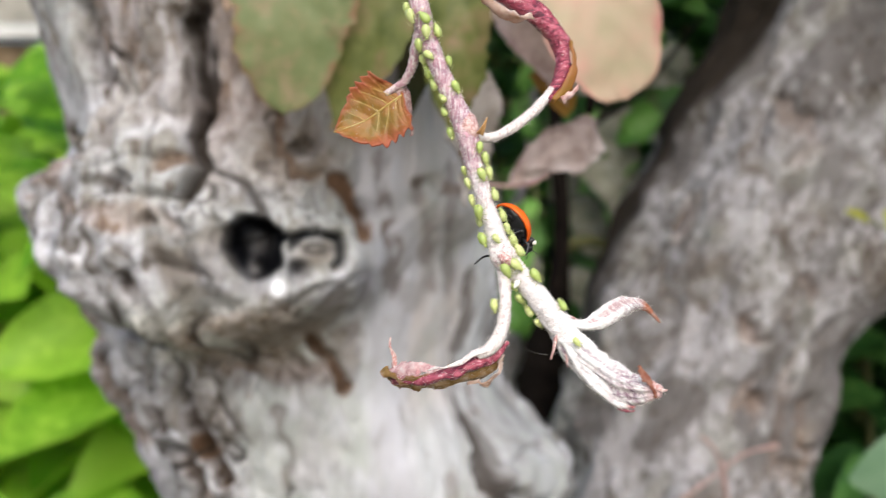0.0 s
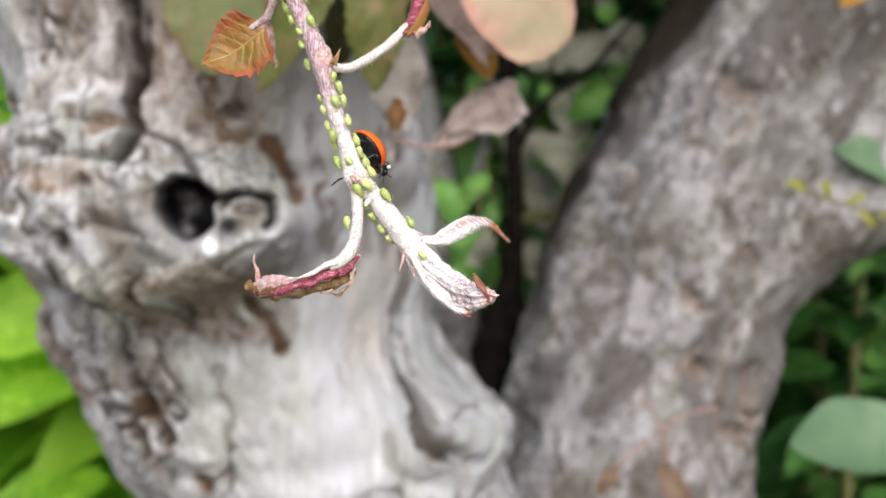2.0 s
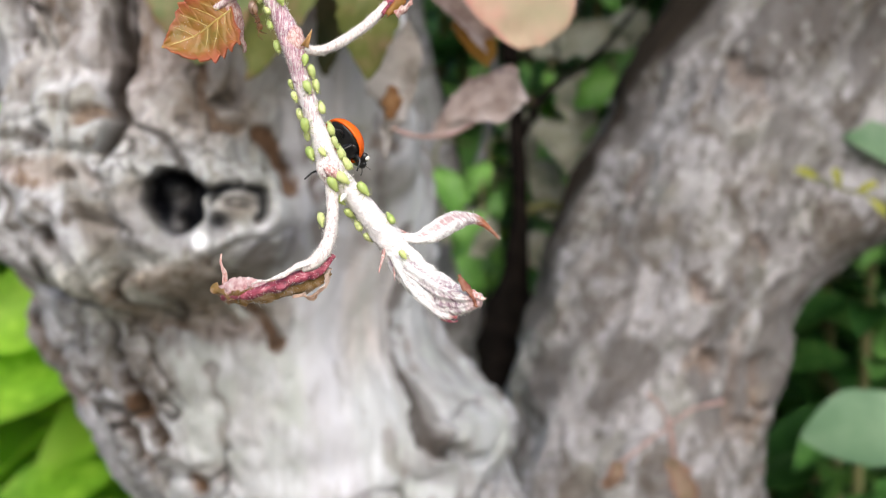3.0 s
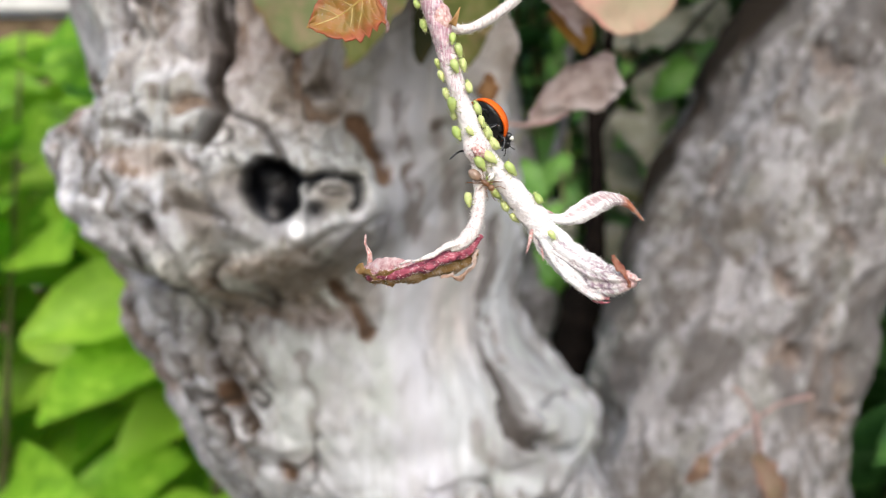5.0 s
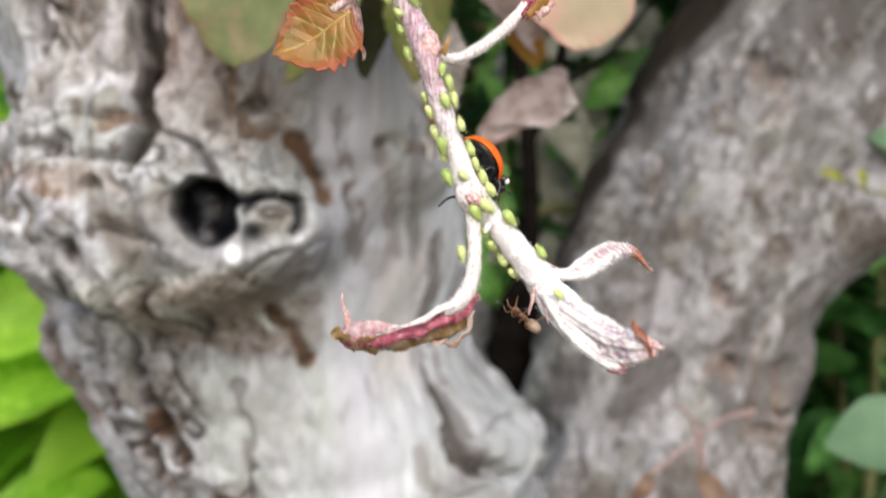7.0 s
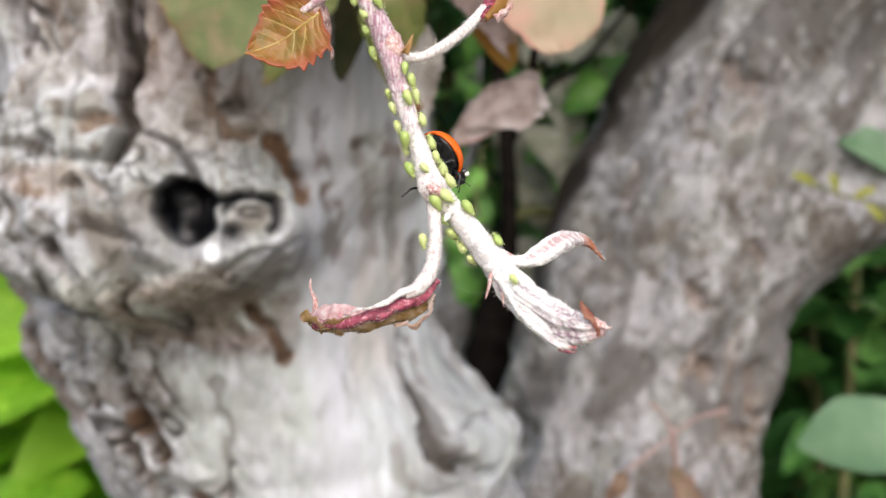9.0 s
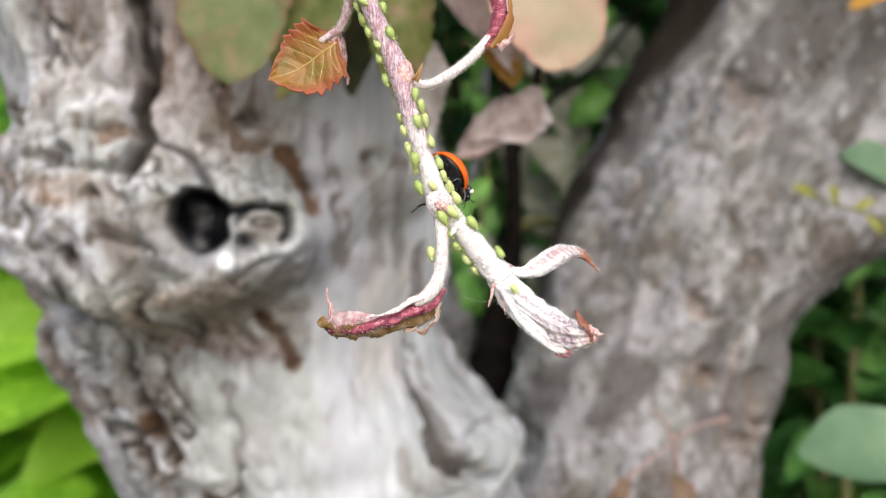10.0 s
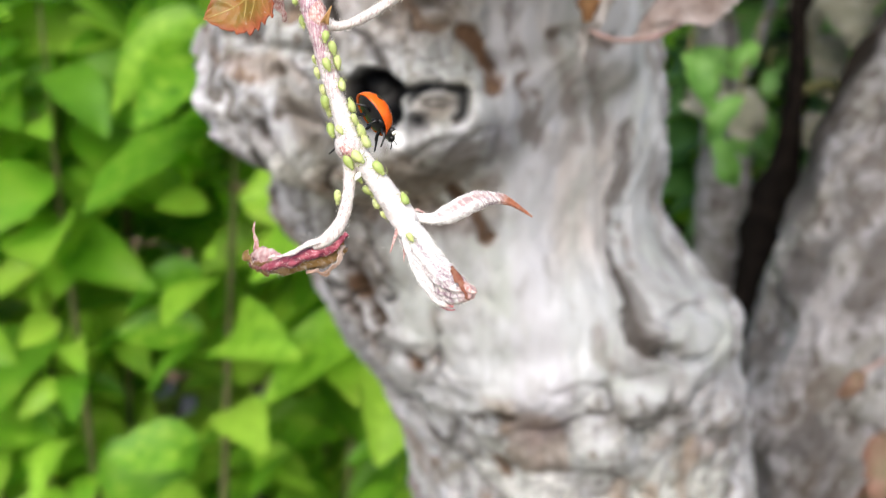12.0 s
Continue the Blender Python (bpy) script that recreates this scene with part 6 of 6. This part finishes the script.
BLACK_SHELL = plain("glossy_black_shell", (0.006, 0.006, 0.007), (0.016, 0.016, 0.018), 900, 0.28, spec=0.5)
WHITE_SHELL = plain("cream_patch", (0.7, 0.68, 0.58), (0.8, 0.78, 0.7), 900, 0.35)


def shell_patch(name, centre, radius, dims, lift=1.012, rings=5, cols=16):
    """A round patch that lies on a dome of those half sizes; centre in its plan."""
    a, b, c = dims
    ang = np.linspace(0, 2 * math.pi, cols, endpoint=False)
    rows = []
    for k in np.linspace(0.02, 1, rings):
        x, y = centre[0] + radius * k * np.cos(ang), centre[1] + radius * k * np.sin(ang)
        z = c * np.sqrt(np.clip(1 - (x / a) ** 2 - (y / b) ** 2, 0.0, 1))
        rows.append(np.stack([x, y, z], -1) * lift)
    return grid_mesh(name, np.array(rows), closed=True)


def ladybird(m):
    """Head towards +y, back towards +z, belly in the plane z = 0."""
    ob = thing("ladybird", m, "orange-red ladybird with black underside clinging behind the stem", "ladybird")
    a, b, c = 0.00255, 0.0031, 0.0024
    for sx in (-1, 1):
        u = np.linspace(0, 1, 22)
        ph = np.linspace(0.015, math.pi - 0.015, 25)
        U, PH = np.meshgrid(u * math.pi * 0.5, ph, indexing="ij")
        P = np.stack([sx * a * np.sin(PH) * np.cos(U) + sx * 0.00002, b * np.cos(PH) - 0.0004, c * np.sin(PH) * np.sin(U)], -1)
        rim = np.stack([sx * (a - 0.0003) * np.sin(ph), (b - 0.0003) * np.cos(ph) - 0.0004, 0.0001 + 0 * ph], -1)[None]
        case = part("wing_case", grid_mesh("wing_case", np.concatenate([rim, P])), RED_SHELL, ob, "glossy orange-red wing case")
        for x, y, r in ((1.25, 0.75, 0.55), (1.5, -1.1, 0.5)):
            spot = shell_patch("spot", (sx * x * 0.001, y * 0.001), r * 0.001, (a, b, c))
            part("spot", spot, BLACK_SHELL, case, "black spot", pose(0, -0.0004, 0))
    part("spot", shell_patch("spot", (0, 0.0023), 0.0005, (a, b, c)), BLACK_SHELL, ob, "black spot behind the neck", pose(0, -0.0004, 0.00005))
    part("abdomen", ball("abdomen", (0, -0.0005, 0.0003), (0.0021, 0.0007, 0.00265), pose(0, 0, 0, -90, 0, 0), 26, 22, 0.0, shape=lambda t: 1 + 0.03 * np.sin(t * 18)), BLACK_SHELL, ob, "ridged black underside")
    part("breast", ball("breast", (0, 0.0009, 0.00025), (0.0016, 0.0009, 0.0012), pose(0, 0, 0, -90, 0, 0), 14, 18, 0.03), BLACK_SHELL, ob)
    neck = part("neck_shield", ball("neck_shield", (0, 0.0027, 0.0007), (0.0015, 0.0008, 0.0007), None, 14, 20), BLACK_SHELL, ob, "black neck shield with cream corners")
    for sx in (-1, 1):
        part("cream_patch", ball("cream_patch", (sx * 0.00118, 0.0030, 0.0007), (0.0003, 0.00036, 0.00034), None, 10, 12), WHITE_SHELL, neck, "cream corner patch")
    head = part("head", ball("head", (0, 0.0034, 0.00045), (0.0007, 0.0005, 0.00045), None, 10, 14), BLACK_SHELL, ob)
    for sx in (-1, 1):
        part("cream_patch", ball("cream_patch", (sx * 0.00035, 0.0035, 0.00075), (0.00015, 0.00015, 0.0001), None, 8, 8), WHITE_SHELL, head, "cream dot")
        part("antenna", tube("antenna", spline([(sx * 0.0004, 0.0037, 0.0004), (sx * 0.0008, 0.0042, 0.0003), (sx * 0.0011, 0.0044, 0.0001)], 8), np.array([0.00005] * 6 + [0.00009] * 2), 6), BLACK_SHELL, head)
        for y0, kx, ky, fx, fy in ((0.0018, 0.0022, 0.0028, 0.0020, 0.0036), (0.0006, 0.0026, 0.0006, 0.0022, 0.0004), (-0.0008, 0.0024, -0.0018, 0.0020, -0.0028)):
            path = spline([(sx * 0.0007, y0, -0.0001), (sx * kx * 0.6, (y0 + ky) / 2, -0.0006), (sx * kx * 0.72, ky, -0.0009), (sx * fx * 0.62, fy, -0.0019)], 14)
            part("leg", tube("leg", path, np.interp(np.linspace(0, 1, 14), (0, 0.4, 0.6, 1), (0.00022, 0.00024, 0.00016, 0.00009)), 8), BLACK_SHELL, ob)
    # the foreleg that reaches round the stem
    inv = m.inverted()
    reach = [inv @ Vector(p) for p in ((0.0085, 0.1402, 1.0003), (0.0064, 0.1392, 0.9993), (0.0050, 0.1386, 0.9990), (0.0039, 0.1384, 0.9981))]
    part("leg", tube("leg", spline(reach, 16), np.linspace(0.0002, 0.0001, 16), 8), BLACK_SHELL, ob, "black foreleg that reaches round the stem")
    return ob


HEADING = Vector((0.56, 0.10, -0.82)).normalized()
BACK = Vector((0.70, 0.70, 0.40))
ladybird(Matrix.Translation((0.0087, 0.1413, 1.0026)) @ turn_to(HEADING, BACK))

# ---------------------------------------------------------------- the ant
ANT = plain("brown_ant_shell", (0.09, 0.04, 0.018), (0.2, 0.09, 0.04), 900, 0.3, spec=0.5, sss=0.1)
ANT_BACK = plain("clear_brown_gaster", (0.2, 0.12, 0.08), (0.36, 0.26, 0.2), 900, 0.22, spec=0.6, sss=0.25)


def ant():
    """Head towards +y, back towards +z, feet at z = 0."""
    ob = thing("ant", pose(0, 0, 0), "small brown ant walking along the twig", "ant")
    part("gaster", ball("gaster", (0, -0.00125, 0.0008), (0.00062, 0.00058, 0.0009), pose(0, 0, 0, -90, 0, 0), 16, 18, shape=lambda t: 1 + 0.025 * np.sin(t * 14)), ANT_BACK, ob, "pale brown translucent gaster")
    part("waist", ball("waist", (0, -0.00035, 0.0007), (0.00014, 0.00022, 0.00018), None, 8, 10), ANT, ob)
    part("thorax", ball("thorax", (0, 0.0003, 0.00075), (0.00032, 0.0003, 0.0006), pose(0, 0, 0, -90, 0, 0), 12, 14), ANT, ob)
    head = part("head", ball("head", (0, 0.0012, 0.00075), (0.00042, 0.00035, 0.00045), pose(0, 0, 0, -90, 0, 0), 12, 14), ANT, ob)
    for sx in (-1, 1):
        part("antenna", tube("antenna", spline([(sx * 0.0002, 0.0015, 0.0009), (sx * 0.0007, 0.0019, 0.0012), (sx * 0.0009, 0.0026, 0.0008)], 10), 0.00005, 6), ANT, head)
        for y0, y1 in ((0.0006, 0.0016), (0.0003, 0.0002), (0.0, -0.0014)):
            part("leg", tube("leg", spline([(sx * 0.0002, y0, 0.0006), (sx * 0.0008, (y0 + y1) / 2, 0.0011), (sx * 0.0012, y1, 0.0005), (sx * 0.0015, y1 * 1.15, 0.0)], 12), np.linspace(0.00009, 0.00004, 12), 6), ANT, ob)
    return ob


the_ant = ant()


def motions():
    """The ant runs down the stem, out on the furled leaf, turns and goes back behind the stem."""
    def at(t, x, y, z, d, up):
        u = Vector(up).normalized()
        return t, Matrix.Translation(Vector((x, y, z)) - u * 0.0008) @ turn_to(d, u)

    walk(the_ant, [
        at(0.0, -0.0036, 0.1392, 1.0370, (0.2, 0.1, -1), (-0.3, 1, 0)),
        at(1.6, -0.0032, 0.1392, 1.0340, (0.2, 0.0, -1), (-0.5, 0.9, 0)),
        at(2.1, -0.0018, 0.1384, 1.0210, (0.25, 0.0, -1), (-0.9, 0.4, 0)),
        at(2.5, -0.0009, 0.1372, 1.0170, (0.35, -0.1, -0.9), (-1, -0.2, -0.2)),
        at(3.0, -0.0015, 0.1370, 1.0178, (0.3, -0.1, -0.9), (-1, -0.2, -0.2)),
        at(3.4, -0.0002, 0.1358, 1.0140, (0.3, -0.1, -0.95), (-0.8, -0.6, -0.2)),
        at(4.1, 0.0022, 0.1353, 1.0060, (0.3, 0.0, -0.95), (-0.7, -0.7, -0.2)),
        at(4.8, 0.0056, 0.1350, 0.9985, (0.45, 0.0, -0.9), (-0.5, -0.85, -0.2)),
        at(5.0, 0.0079, 0.1346, 0.9953, (0.78, 0.0, -0.62), (-0.1, -1, 0.1)),
        at(5.5, 0.0118, 0.1344, 0.9945, (0.82, 0.0, -0.57), (0.15, -1, 0.3)),
        at(5.8, 0.0165, 0.1325, 0.9895, (0.7, -0.2, -0.7), (0.1, -1, 0.4)),
        at(6.0, 0.0186, 0.1308, 0.9860, (0.3, -0.25, -0.92), (0.1, -1, 0.3)),
        at(6.15, 0.0190, 0.1308, 0.9854, (-0.5, 0.0, -0.85), (0.1, -1, 0.2)),
        at(6.3, 0.0184, 0.1312, 0.9862, (-0.97, 0.1, -0.15), (0.1, -1, 0.2)),
        at(6.5, 0.0176, 0.1318, 0.9870, (-0.97, 0.1, -0.05), (0.1, -1, 0.3)),
        at(6.75, 0.0146, 0.1330, 0.9862, (-0.9, 0.2, 0.1), (-0.3, -0.9, -0.4)),
        at(7.0, 0.0126, 0.1342, 0.9863, (-0.72, 0.25, 0.62), (-0.6, -0.5, -0.7)),
        at(7.2, 0.0120, 0.1362, 0.9885, (-0.3, 0.5, 0.8), (-0.9, 0.1, -0.5)),
        at(7.8, 0.0122, 0.1388, 0.9915, (-0.4, 0.2, 0.85), (-0.3, 0.95, -0.1)),
        at(8.6, 0.0120, 0.1392, 0.9925, (-0.5, 0.1, 0.8), (0.0, 1, 0.0)),
        at(12.0, 0.0120, 0.1392, 0.9925, (-0.5, 0.1, 0.8), (0.0, 1, 0.0)),
    ])


motions()
